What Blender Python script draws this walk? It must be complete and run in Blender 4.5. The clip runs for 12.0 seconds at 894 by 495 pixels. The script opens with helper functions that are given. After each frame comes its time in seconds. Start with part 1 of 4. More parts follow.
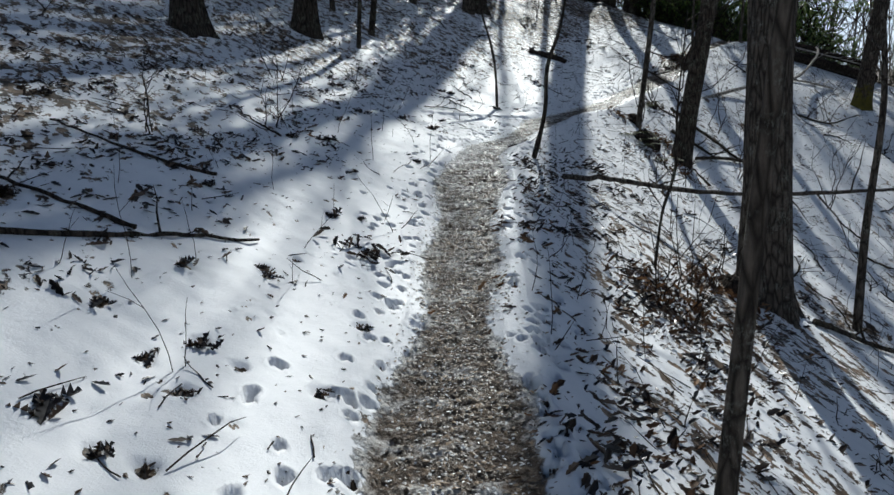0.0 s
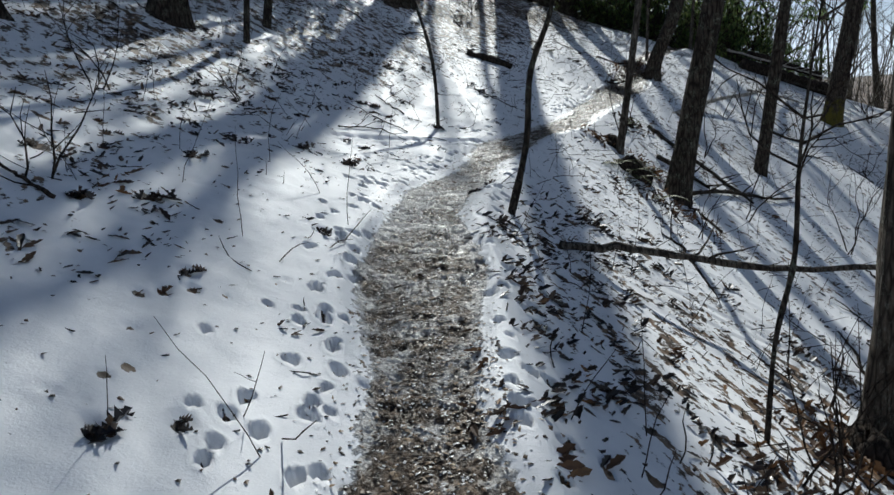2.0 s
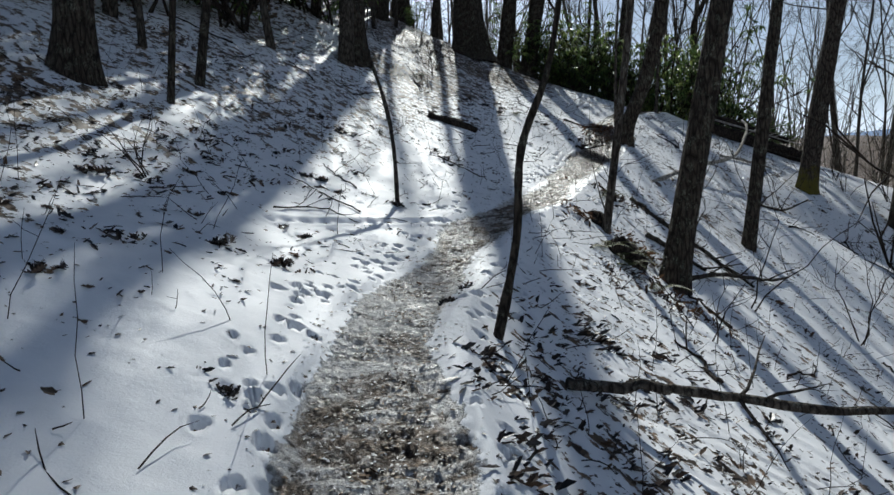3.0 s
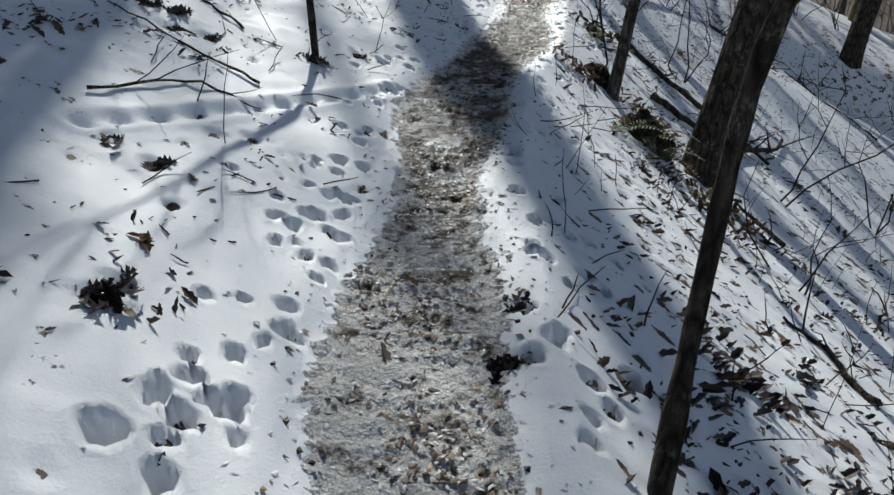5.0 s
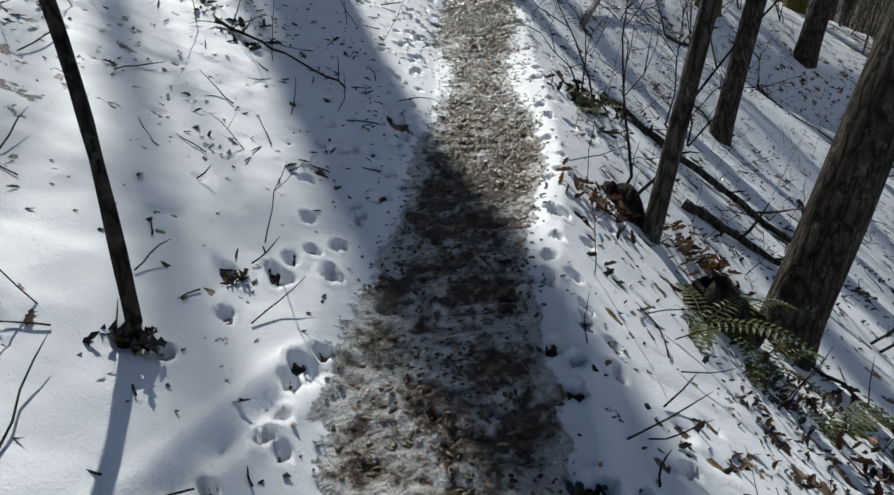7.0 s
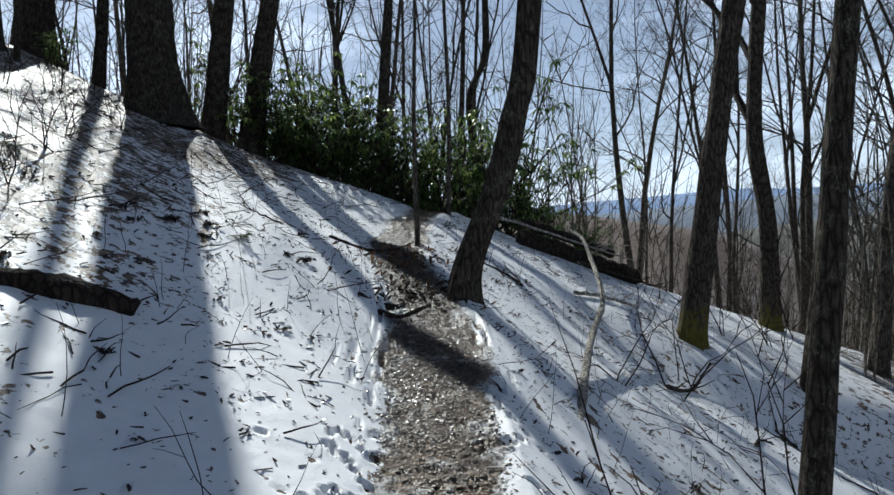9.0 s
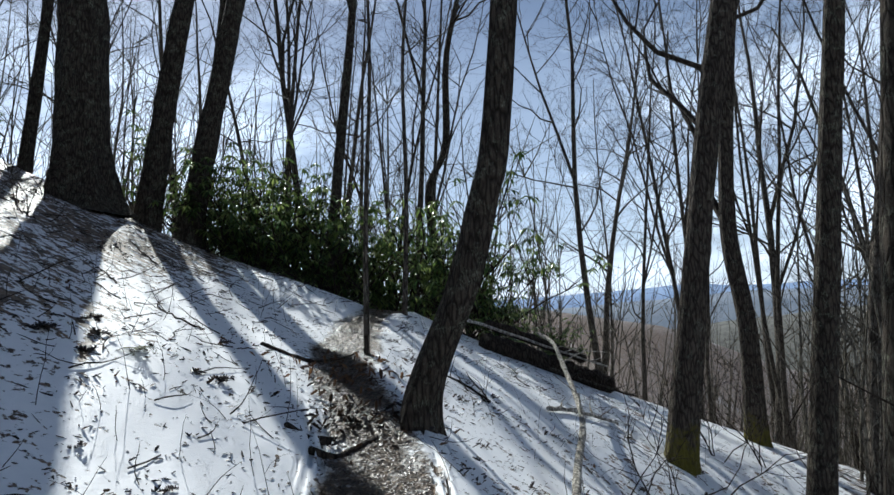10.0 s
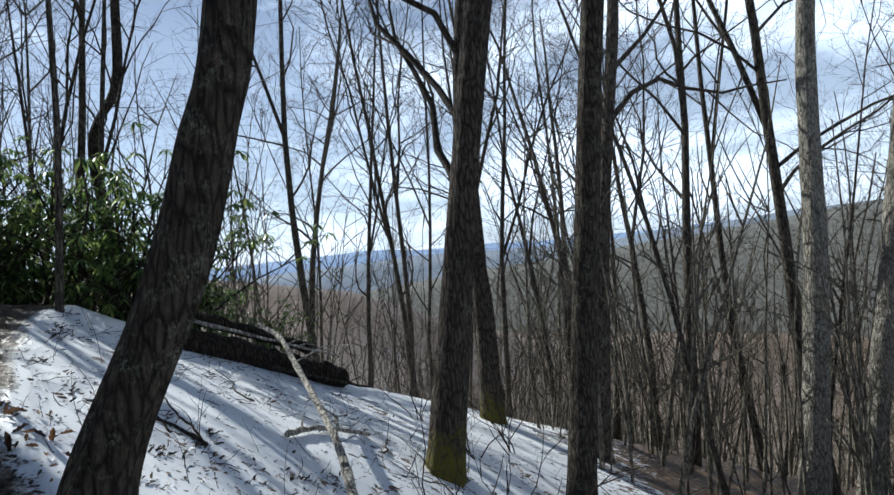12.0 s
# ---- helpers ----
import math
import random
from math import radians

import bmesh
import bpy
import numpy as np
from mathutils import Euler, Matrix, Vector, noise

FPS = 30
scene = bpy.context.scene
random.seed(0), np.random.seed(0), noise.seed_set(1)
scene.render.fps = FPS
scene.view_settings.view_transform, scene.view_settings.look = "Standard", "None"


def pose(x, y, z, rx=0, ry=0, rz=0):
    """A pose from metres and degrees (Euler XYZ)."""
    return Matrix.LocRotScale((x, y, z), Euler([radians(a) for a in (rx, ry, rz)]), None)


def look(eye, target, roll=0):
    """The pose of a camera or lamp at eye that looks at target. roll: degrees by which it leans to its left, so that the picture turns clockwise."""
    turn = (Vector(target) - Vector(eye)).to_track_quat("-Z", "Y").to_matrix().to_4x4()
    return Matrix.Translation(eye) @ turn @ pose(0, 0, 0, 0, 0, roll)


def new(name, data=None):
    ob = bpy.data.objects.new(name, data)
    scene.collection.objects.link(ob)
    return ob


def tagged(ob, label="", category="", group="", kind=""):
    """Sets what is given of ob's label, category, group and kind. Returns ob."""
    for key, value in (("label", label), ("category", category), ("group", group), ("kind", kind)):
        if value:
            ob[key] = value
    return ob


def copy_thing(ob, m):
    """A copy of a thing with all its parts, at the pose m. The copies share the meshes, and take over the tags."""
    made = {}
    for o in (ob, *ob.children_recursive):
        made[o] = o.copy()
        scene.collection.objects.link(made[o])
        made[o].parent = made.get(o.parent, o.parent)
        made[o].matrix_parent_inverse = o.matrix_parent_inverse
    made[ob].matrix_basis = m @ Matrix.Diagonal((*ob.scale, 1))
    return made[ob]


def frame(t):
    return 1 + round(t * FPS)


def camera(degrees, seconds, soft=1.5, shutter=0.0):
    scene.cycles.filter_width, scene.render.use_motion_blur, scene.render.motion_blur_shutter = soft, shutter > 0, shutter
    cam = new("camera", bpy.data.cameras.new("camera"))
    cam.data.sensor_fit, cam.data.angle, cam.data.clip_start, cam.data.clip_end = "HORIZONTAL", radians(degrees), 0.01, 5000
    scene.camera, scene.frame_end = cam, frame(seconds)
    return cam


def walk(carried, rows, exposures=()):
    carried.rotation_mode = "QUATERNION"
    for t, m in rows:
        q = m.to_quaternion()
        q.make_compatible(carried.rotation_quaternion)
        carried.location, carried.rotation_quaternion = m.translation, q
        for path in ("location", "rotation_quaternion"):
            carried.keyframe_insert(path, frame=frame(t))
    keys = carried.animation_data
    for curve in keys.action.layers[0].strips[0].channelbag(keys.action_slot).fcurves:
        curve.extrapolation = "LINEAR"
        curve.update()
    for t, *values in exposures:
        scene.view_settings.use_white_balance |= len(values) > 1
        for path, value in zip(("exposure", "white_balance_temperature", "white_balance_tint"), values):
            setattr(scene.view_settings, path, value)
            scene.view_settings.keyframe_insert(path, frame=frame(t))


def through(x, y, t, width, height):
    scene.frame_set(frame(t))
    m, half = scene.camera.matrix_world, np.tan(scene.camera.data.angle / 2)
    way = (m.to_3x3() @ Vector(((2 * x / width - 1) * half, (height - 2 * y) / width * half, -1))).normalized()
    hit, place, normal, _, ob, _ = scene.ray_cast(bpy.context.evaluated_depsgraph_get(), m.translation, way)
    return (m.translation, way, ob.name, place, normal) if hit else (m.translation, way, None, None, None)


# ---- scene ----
cam = camera(68.1, 12.0)
PATH = [
    (0, (-0.216, -0.316, 0.94), (-0.176, 1.646, 0.557), -4.0),
    (0.5, (-0.258, 0.384, 0.992), (-0.136, 2.342, 0.599), -3.7),
    (1, (-0.192, 1.112, 1.02), (-0.008, 3.069, 0.65), -3.7),
    (1.5, (-0.226, 1.882, 1.07), (-0.022, 3.836, 0.695), -2.7),
    (2, (-0.167, 2.657, 1.147), (0.115, 4.599, 0.763), -3.6),
    (2.5, (-0.096, 3.377, 1.238), (0.227, 5.334, 0.98), -4.1),
    (3, (0.016, 3.979, 1.345), (0.438, 5.92, 1.116), -3.2),
    (3.5, (0.022, 4.553, 1.392), (0.427, 6.486, 1.075), -3.1),
    (3.7, (0.018, 4.817, 1.443), (0.48, 6.731, 1.096), -2.3),
    (5.3, (0.144, 6.837, 1.703), (0.872, 8.48, 0.825), -0.8),
    (5.5, (0.22, 7.05, 1.761), (0.943, 8.689, 0.872), -1.6),
    (6, (0.39, 7.653, 1.875), (1.164, 9.287, 1.022), -1.4),
    (6.5, (0.66, 8.236, 1.972), (1.627, 9.757, 1.106), -0.5),
    (7, (0.913, 8.807, 2.055), (1.841, 10.335, 1.159), -2.1),
    (7.5, (1.228, 9.426, 2.201), (2.374, 10.896, 1.477), 0.7),
    (7.6, (1.297, 9.549, 2.211), (2.47, 11.034, 1.565), 0.6),
    (7.7, (1.379, 9.672, 2.224), (2.557, 11.173, 1.623), -0.3),
    (9.3, (2.42, 11.045, 2.473), (3.62, 12.644, 2.545), -3.8),
    (9.5, (2.566, 11.245, 2.515), (3.797, 12.813, 2.676), -3.2),
    (10, (2.952, 11.682, 2.546), (4.25, 13.189, 2.755), -3.1),
    (10.5, (3.289, 12.218, 2.558), (4.568, 13.741, 2.762), -3.1),
    (11, (3.675, 12.678, 2.604), (5.217, 13.95, 2.691), -2.8),
    (11.5, (4.029, 13.13, 2.692), (5.647, 14.305, 2.747), -4.1),
    (12, (4.339, 13.437, 2.778), (6.18, 14.217, 2.821), -5.4),
]
walk(cam, [(t, look(eye, target, roll)) for t, eye, target, roll in PATH],
     [(0, -0.3, 5600, 5), (3.7, -0.18, 5650, 5), (7.7, -0.22, 5700, 5), (9.3, 0.03, 5550, 5), (12, 0.32, 5550, 5)])

# ---- world, sun and exposure ----
SUN_HEADING, SUN_HEIGHT = 14.6, 40.0
sun_way = Vector((math.sin(radians(SUN_HEADING)) * math.cos(radians(SUN_HEIGHT)), math.cos(radians(SUN_HEADING)) * math.cos(radians(SUN_HEIGHT)), math.sin(radians(SUN_HEIGHT))))
world = bpy.data.worlds.new("sky")
scene.world = world
world.use_nodes = True
wn, wl = world.node_tree.nodes, world.node_tree.links
sky = wn.new("ShaderNodeTexSky")
sky.sky_type, sky.sun_disc = "NISHITA", False
sky.sun_elevation, sky.sun_rotation = radians(SUN_HEIGHT), radians(SUN_HEADING)
sky.air_density, sky.dust_density, sky.ozone_density = 1.0, 1.0, 4.0
coords = wn.new("ShaderNodeTexCoord")
squash = wn.new("ShaderNodeMapping")
squash.inputs["Scale"].default_value = (1.3, 1.3, 4.5)
clouds = wn.new("ShaderNodeTexNoise")
clouds.inputs["Scale"].default_value, clouds.inputs["Detail"].default_value, clouds.inputs["Roughness"].default_value = 1.7, 7, 0.58
cover = wn.new("ShaderNodeMapRange")
cover.inputs["From Min"].default_value, cover.inputs["From Max"].default_value = 0.44, 0.68
cover.inputs["To Max"].default_value = 0.75
rise = wn.new("ShaderNodeSeparateXYZ")
haze = wn.new("ShaderNodeMapRange")
haze.inputs["From Min"].default_value, haze.inputs["From Max"].default_value = 0.0, 0.6
haze.inputs["To Min"].default_value, haze.inputs["To Max"].default_value = 0.4, 0.0
clear = wn.new("ShaderNodeMapRange")
clear.inputs["From Min"].default_value, clear.inputs["From Max"].default_value = 0.34, 0.56
clear.inputs["To Min"].default_value, clear.inputs["To Max"].default_value = 1.0, 0.0
whiter = wn.new("ShaderNodeMath")
whiter.operation, whiter.use_clamp = "ADD", True
thinner = wn.new("ShaderNodeMath")
thinner.operation = "MULTIPLY"
veil = wn.new("ShaderNodeMix")
veil.data_type = "RGBA"
veil.inputs["B"].default_value = (30.5, 31.7, 34.0, 1)
wl.new(coords.outputs["Generated"], squash.inputs["Vector"])
wl.new(squash.outputs["Vector"], clouds.inputs["Vector"])
wl.new(clouds.outputs["Fac"], cover.inputs["Value"])
wl.new(coords.outputs["Generated"], rise.inputs[0])
wl.new(rise.outputs["Z"], haze.inputs["Value"])
wl.new(rise.outputs["Z"], clear.inputs["Value"])
wl.new(cover.outputs["Result"], whiter.inputs[0])
wl.new(haze.outputs["Result"], whiter.inputs[1])
wl.new(whiter.outputs[0], thinner.inputs[0])
wl.new(clear.outputs["Result"], thinner.inputs[1])
wl.new(thinner.outputs[0], veil.inputs["Factor"])
wl.new(sky.outputs["Color"], veil.inputs["A"])
wl.new(veil.outputs["Result"], wn["Background"].inputs["Color"])
wn["Background"].inputs["Strength"].default_value = 0.044
sun = new("sun", bpy.data.lights.new("sun", "SUN"))
sun.data.energy, sun.data.angle, sun.data.color = 5.8, radians(0.6), (1.0, 0.91, 0.77)
sun.matrix_world = look(sun_way * 60, (0, 0, 0))


# ---- materials ----
def material(name):
    m = bpy.data.materials.new(name)
    m.use_nodes = True
    t = m.node_tree
    return m, t.nodes, t.links, t.nodes["Principled BSDF"]


def noise_node(n, l, source, scale, detail=6, rough=0.6, stretch=None):
    tex = n.new("ShaderNodeTexNoise")
    tex.inputs["Scale"].default_value, tex.inputs["Detail"].default_value, tex.inputs["Roughness"].default_value = scale, detail, rough
    if stretch:
        mp = n.new("ShaderNodeMapping")
        mp.inputs["Scale"].default_value = stretch
        l.new(source, mp.inputs["Vector"])
        source = mp.outputs["Vector"]
    l.new(source, tex.inputs["Vector"])
    return tex.outputs["Fac"]


def ramp(n, l, value, stops):
    r = n.new("ShaderNodeValToRGB")
    while len(r.color_ramp.elements) < len(stops):
        r.color_ramp.elements.new(0.5)
    for e, (p, c) in zip(r.color_ramp.elements, stops):
        e.position, e.color = p, (*c, 1) if len(c) == 3 else c
    l.new(value, r.inputs["Fac"])
    return r.outputs["Color"]


def mixed(n, l, factor, a, b, mode="MIX"):
    m = n.new("ShaderNodeMix")
    m.data_type, m.blend_type = "RGBA", mode
    for key, v in (("Factor", factor), ("A", a), ("B", b)):
        if isinstance(v, (int, float)):
            m.inputs[key].default_value = v
        elif isinstance(v, tuple):
            m.inputs[key].default_value = (*v, 1)
        else:
            l.new(v, m.inputs[key])
    return m.outputs["Result"]


def math_node(n, l, op, a, b=0.0, clamp=False):
    m = n.new("ShaderNodeMath")
    m.operation, m.use_clamp = op, clamp
    for i, v in enumerate((a, b)):
        if isinstance(v, (int, float)):
            m.inputs[i].default_value = v
        else:
            l.new(v, m.inputs[i])
    return m.outputs[0]


def bump(n, l, bsdf, height, strength, distance):
    b = n.new("ShaderNodeBump")
    b.inputs["Strength"].default_value, b.inputs["Distance"].default_value = strength, distance
    l.new(height, b.inputs["Height"])
    l.new(b.outputs["Normal"], bsdf.inputs["Normal"])


def bark(name, dark, light, lichen, lichen_amount=0.5, moss_height=0.0, scale=1.0):
    m, n, l, p = material(name)
    co = n.new("ShaderNodeTexCoord").outputs["Object"]
    ridges = noise_node(n, l, co, 40 * scale, 8, 0.68, (1, 1, 0.2))
    fine = noise_node(n, l, co, 90 * scale, 5, 0.7, (1, 1, 0.4))
    cracks = n.new("ShaderNodeTexVoronoi")
    cracks.feature = "DISTANCE_TO_EDGE"
    cracks.inputs["Scale"].default_value = 21 * scale
    mp = n.new("ShaderNodeMapping")
    mp.inputs["Scale"].default_value = (1, 1, 0.22)
    l.new(co, mp.inputs["Vector"])
    l.new(mp.outputs["Vector"], cracks.inputs["Vector"])
    groove = ramp(n, l, cracks.outputs["Distance"], [(0.0, (0.12, 0.12, 0.12)), (0.2, (1, 1, 1))])
    colour = ramp(n, l, ridges, [(0.3, dark), (0.7, light)])
    colour = mixed(n, l, 0.85, colour, groove, "MULTIPLY")
    patch = ramp(n, l, noise_node(n, l, co, 8.0, 8, 0.72), [(0.62 - 0.25 * lichen_amount, (0, 0, 0)), (0.78 - 0.2 * lichen_amount, (1, 1, 1))])
    colour = mixed(n, l, math_node(n, l, "MULTIPLY", patch, ramp(n, l, fine, [(0.47, (0, 0, 0)), (0.6, (0.95, 0.95, 0.95))])), colour, lichen)
    if moss_height:
        z = n.new("ShaderNodeSeparateXYZ")
        l.new(co, z.inputs[0])
        low = math_node(n, l, "SUBTRACT", moss_height, z.outputs["Z"])
        low = math_node(n, l, "ADD", math_node(n, l, "MULTIPLY", low, 0.9), math_node(n, l, "MULTIPLY", math_node(n, l, "SUBTRACT", noise_node(n, l, co, 9, 7, 0.75), 0.24), 2.0))
        colour = mixed(n, l, ramp(n, l, low, [(0.42, (0, 0, 0)), (0.8, (0.95, 0.95, 0.95))]), colour, (0.12, 0.105, 0.018))
    l.new(colour, p.inputs["Base Color"])
    p.inputs["Roughness"].default_value = 0.92
    p.inputs["Specular IOR Level"].default_value = 0.2
    height = math_node(n, l, "ADD", math_node(n, l, "MULTIPLY", ridges, 0.7), math_node(n, l, "MULTIPLY", groove, 0.5))
    bump(n, l, p, math_node(n, l, "ADD", height, math_node(n, l, "MULTIPLY", fine, 0.25)), 1.0, 0.045)
    return m


BARK_DARK = bark("bark_dark", (0.022, 0.017, 0.013), (0.115, 0.092, 0.07), (0.26, 0.27, 0.2), 0.5)
BARK_GREY = bark("bark_grey", (0.05, 0.041, 0.033), (0.17, 0.14, 0.112), (0.3, 0.3, 0.25), 0.5)
BARK_MOSSY = bark("bark_mossy", (0.03, 0.023, 0.018), (0.13, 0.105, 0.083), (0.26, 0.27, 0.21), 0.4, 0.36)
BARK_PALE = bark("bark_pale", (0.14, 0.12, 0.095), (0.34, 0.31, 0.26), (0.55, 0.53, 0.46), 0.9)
BARK_TWIG = bark("bark_twig", (0.03, 0.022, 0.017), (0.095, 0.073, 0.056), (0.2, 0.19, 0.16), 0.2)
BARK_FAR = bark("bark_far", (0.05, 0.042, 0.034), (0.16, 0.135, 0.108), (0.26, 0.25, 0.2), 0.4)
BARK_BRUSH = bark("bark_brush", (0.14, 0.124, 0.095), (0.34, 0.3, 0.232), (0.36, 0.33, 0.26), 0.4)
WOOD_WHITE = bark("weathered_wood", (0.42, 0.38, 0.32), (0.74, 0.7, 0.62), (0.45, 0.42, 0.35), 0.4)
WOOD_ROTTEN = bark("rotten_wood", (0.02, 0.015, 0.012), (0.08, 0.06, 0.045), (0.09, 0.1, 0.06), 0.3)


def ground_material():
    m, n, l, p = material("snow_and_leaf_litter")
    co = n.new("ShaderNodeTexCoord").outputs["Object"]
    trail, cover = n.new("ShaderNodeAttribute"), n.new("ShaderNodeAttribute")
    trail.attribute_name, cover.attribute_name = "trodden", "snow"
    big, mid, fine, grain = (noise_node(n, l, co, s, d, 0.62) for s, d in ((0.9, 5), (5.0, 6), (22.0, 6), (120.0, 4)))
    # packed ice and mud of the trodden strip
    mud = ramp(n, l, fine, [(0.34, (0.018, 0.012, 0.008)), (0.5, (0.085, 0.058, 0.036)), (0.68, (0.28, 0.205, 0.14))])
    ice = ramp(n, l, grain, [(0.3, (0.42, 0.39, 0.35)), (0.65, (0.78, 0.765, 0.74))])
    icy = math_node(n, l, "ADD", math_node(n, l, "MULTIPLY", mid, 0.95), math_node(n, l, "MULTIPLY", fine, 0.4))
    icy = math_node(n, l, "ADD", icy, math_node(n, l, "MULTIPLY", math_node(n, l, "SUBTRACT", cover.outputs["Fac"], 0.5), 0.45))
    path = mixed(n, l, ramp(n, l, icy, [(0.68, (0, 0, 0)), (0.8, (1, 1, 1))]), mud, ice)
    # leaf litter under and between the snow
    cells = n.new("ShaderNodeTexVoronoi")
    cells.inputs["Scale"].default_value = 16
    l.new(co, cells.inputs["Vector"])
    litter = ramp(n, l, cells.outputs["Color"], [(0.15, (0.035, 0.023, 0.014)), (0.5, (0.12, 0.08, 0.048)), (0.85, (0.28, 0.19, 0.12))])
    litter = mixed(n, l, 0.6, litter, ramp(n, l, fine, [(0.3, (0.4, 0.4, 0.4)), (0.7, (1, 1, 1))]), "MULTIPLY")
    snow = ramp(n, l, mid, [(0.3, (0.8, 0.81, 0.83)), (0.7, (0.88, 0.885, 0.9))])
    thin = math_node(n, l, "ADD", cover.outputs["Fac"], math_node(n, l, "MULTIPLY", math_node(n, l, "SUBTRACT", fine, 0.5), 1.3))
    thin = math_node(n, l, "ADD", thin, math_node(n, l, "MULTIPLY", math_node(n, l, "SUBTRACT", mid, 0.5), 0.5))
    # leaves showing through lie drawn out down the slope
    fall = n.new("ShaderNodeMapping")
    fall.inputs["Rotation"].default_value = (0, 0, radians(-28))
    l.new(co, fall.inputs["Vector"])
    streak = noise_node(n, l, fall.outputs["Vector"], 10.0, 4, 0.55, (1, 0.3, 1))
    thin = math_node(n, l, "ADD", thin, math_node(n, l, "MULTIPLY", math_node(n, l, "SUBTRACT", streak, 0.5), 1.8))
    white = ramp(n, l, thin, [(0.46, (0, 0, 0)), (0.53, (1, 1, 1))])
    open_ground = mixed(n, l, white, litter, snow)
    edge = math_node(n, l, "ADD", trail.outputs["Fac"], math_node(n, l, "MULTIPLY", math_node(n, l, "SUBTRACT", fine, 0.5), 0.9))
    edge = math_node(n, l, "ADD", edge, math_node(n, l, "MULTIPLY", math_node(n, l, "SUBTRACT", mid, 0.5), 0.7))
    on_path = ramp(n, l, edge, [(0.44, (0, 0, 0)), (0.56, (1, 1, 1))])
    l.new(mixed(n, l, on_path, open_ground, path), p.inputs["Base Color"])
    l.new(ramp(n, l, on_path, [(0, (0.56, 0.56, 0.56)), (1, (0.36, 0.36, 0.36))]), p.inputs["Roughness"])
    p.inputs["Specular IOR Level"].default_value = 0.35
    lumps = math_node(n, l, "ADD", math_node(n, l, "MULTIPLY", fine, math_node(n, l, "ADD", 0.12, math_node(n, l, "MULTIPLY", on_path, 2.0))), math_node(n, l, "MULTIPLY", grain, 0.07))
    bump(n, l, p, math_node(n, l, "ADD", lumps, math_node(n, l, "MULTIPLY", white, 0.45)), 0.8, 0.03)
    return m


GROUND = ground_material()


def leaf_material(name, a, b, c, rough=0.6, through=0.25):
    m, n, l, p = material(name)
    geo = n.new("ShaderNodeNewGeometry")
    co = n.new("ShaderNodeTexCoord").outputs["Object"]
    colour = ramp(n, l, geo.outputs["Random Per Island"], [(0.1, a), (0.55, b), (0.95, c)])
    colour = mixed(n, l, 0.5, colour, ramp(n, l, noise_node(n, l, co, 60, 4), [(0.3, (0.45, 0.45, 0.45)), (0.7, (1, 1, 1))]), "MULTIPLY")
    l.new(colour, p.inputs["Base Color"])
    p.inputs["Roughness"].default_value = rough
    back = n.new("ShaderNodeBsdfTranslucent")
    l.new(colour, back.inputs["Color"])
    add = n.new("ShaderNodeMixShader")
    add.inputs[0].default_value = through
    l.new(p.outputs[0], add.inputs[1])
    l.new(back.outputs[0], add.inputs[2])
    l.new(add.outputs[0], n["Material Output"].inputs["Surface"])
    return m


LEAF_DEAD = leaf_material("dead_oak_leaf", (0.035, 0.02, 0.012), (0.1, 0.052, 0.025), (0.26, 0.14, 0.06), 0.6, 0.2)
LEAF_WET = leaf_material("wet_leaf_litter", (0.01, 0.007, 0.005), (0.032, 0.02, 0.013), (0.13, 0.08, 0.045), 0.38, 0.08)
LEAF_CRUMB = leaf_material("leaf_crumb", (0.022, 0.014, 0.008), (0.11, 0.07, 0.04), (0.4, 0.29, 0.18), 0.46, 0.05)
LEAF_GREEN = leaf_material("rhododendron_leaf", (0.045, 0.085, 0.03), (0.13, 0.2, 0.05), (0.28, 0.34, 0.1), 0.3, 0.55)
FERN_GREEN = leaf_material("fern_frond", (0.035, 0.06, 0.015), (0.07, 0.1, 0.02), (0.16, 0.16, 0.05), 0.6, 0.25)



def crumb_snow():
    m, n, l, p = material("snow_crumb")
    co = n.new("ShaderNodeTexCoord").outputs["Object"]
    l.new(ramp(n, l, noise_node(n, l, co, 40, 4), [(0.3, (0.6, 0.58, 0.55)), (0.7, (0.86, 0.86, 0.86))]), p.inputs["Base Color"])
    p.inputs["Roughness"].default_value = 0.4
    return m


SNOW_CRUMB = crumb_snow()


# distant hills glow faintly in their own colour to stand in for hazy daylight
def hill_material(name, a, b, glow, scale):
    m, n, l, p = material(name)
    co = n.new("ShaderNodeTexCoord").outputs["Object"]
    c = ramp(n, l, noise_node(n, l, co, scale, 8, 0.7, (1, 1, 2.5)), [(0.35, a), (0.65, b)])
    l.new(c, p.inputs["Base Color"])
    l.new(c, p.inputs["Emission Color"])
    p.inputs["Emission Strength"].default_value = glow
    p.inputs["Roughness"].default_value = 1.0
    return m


# blue and paleness of the two farther ridges are aerial haze put into colour
HILL_FAR_HAZED = hill_material("far_ridge_hazed", (0.13, 0.19, 0.31), (0.17, 0.235, 0.36), 0.3, 0.01)
HILL_MID_HAZED = hill_material("middle_ridge_hazed", (0.1, 0.125, 0.165), (0.15, 0.17, 0.2), 0.25, 0.02)
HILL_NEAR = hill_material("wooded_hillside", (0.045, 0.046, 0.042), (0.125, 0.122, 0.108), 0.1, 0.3)


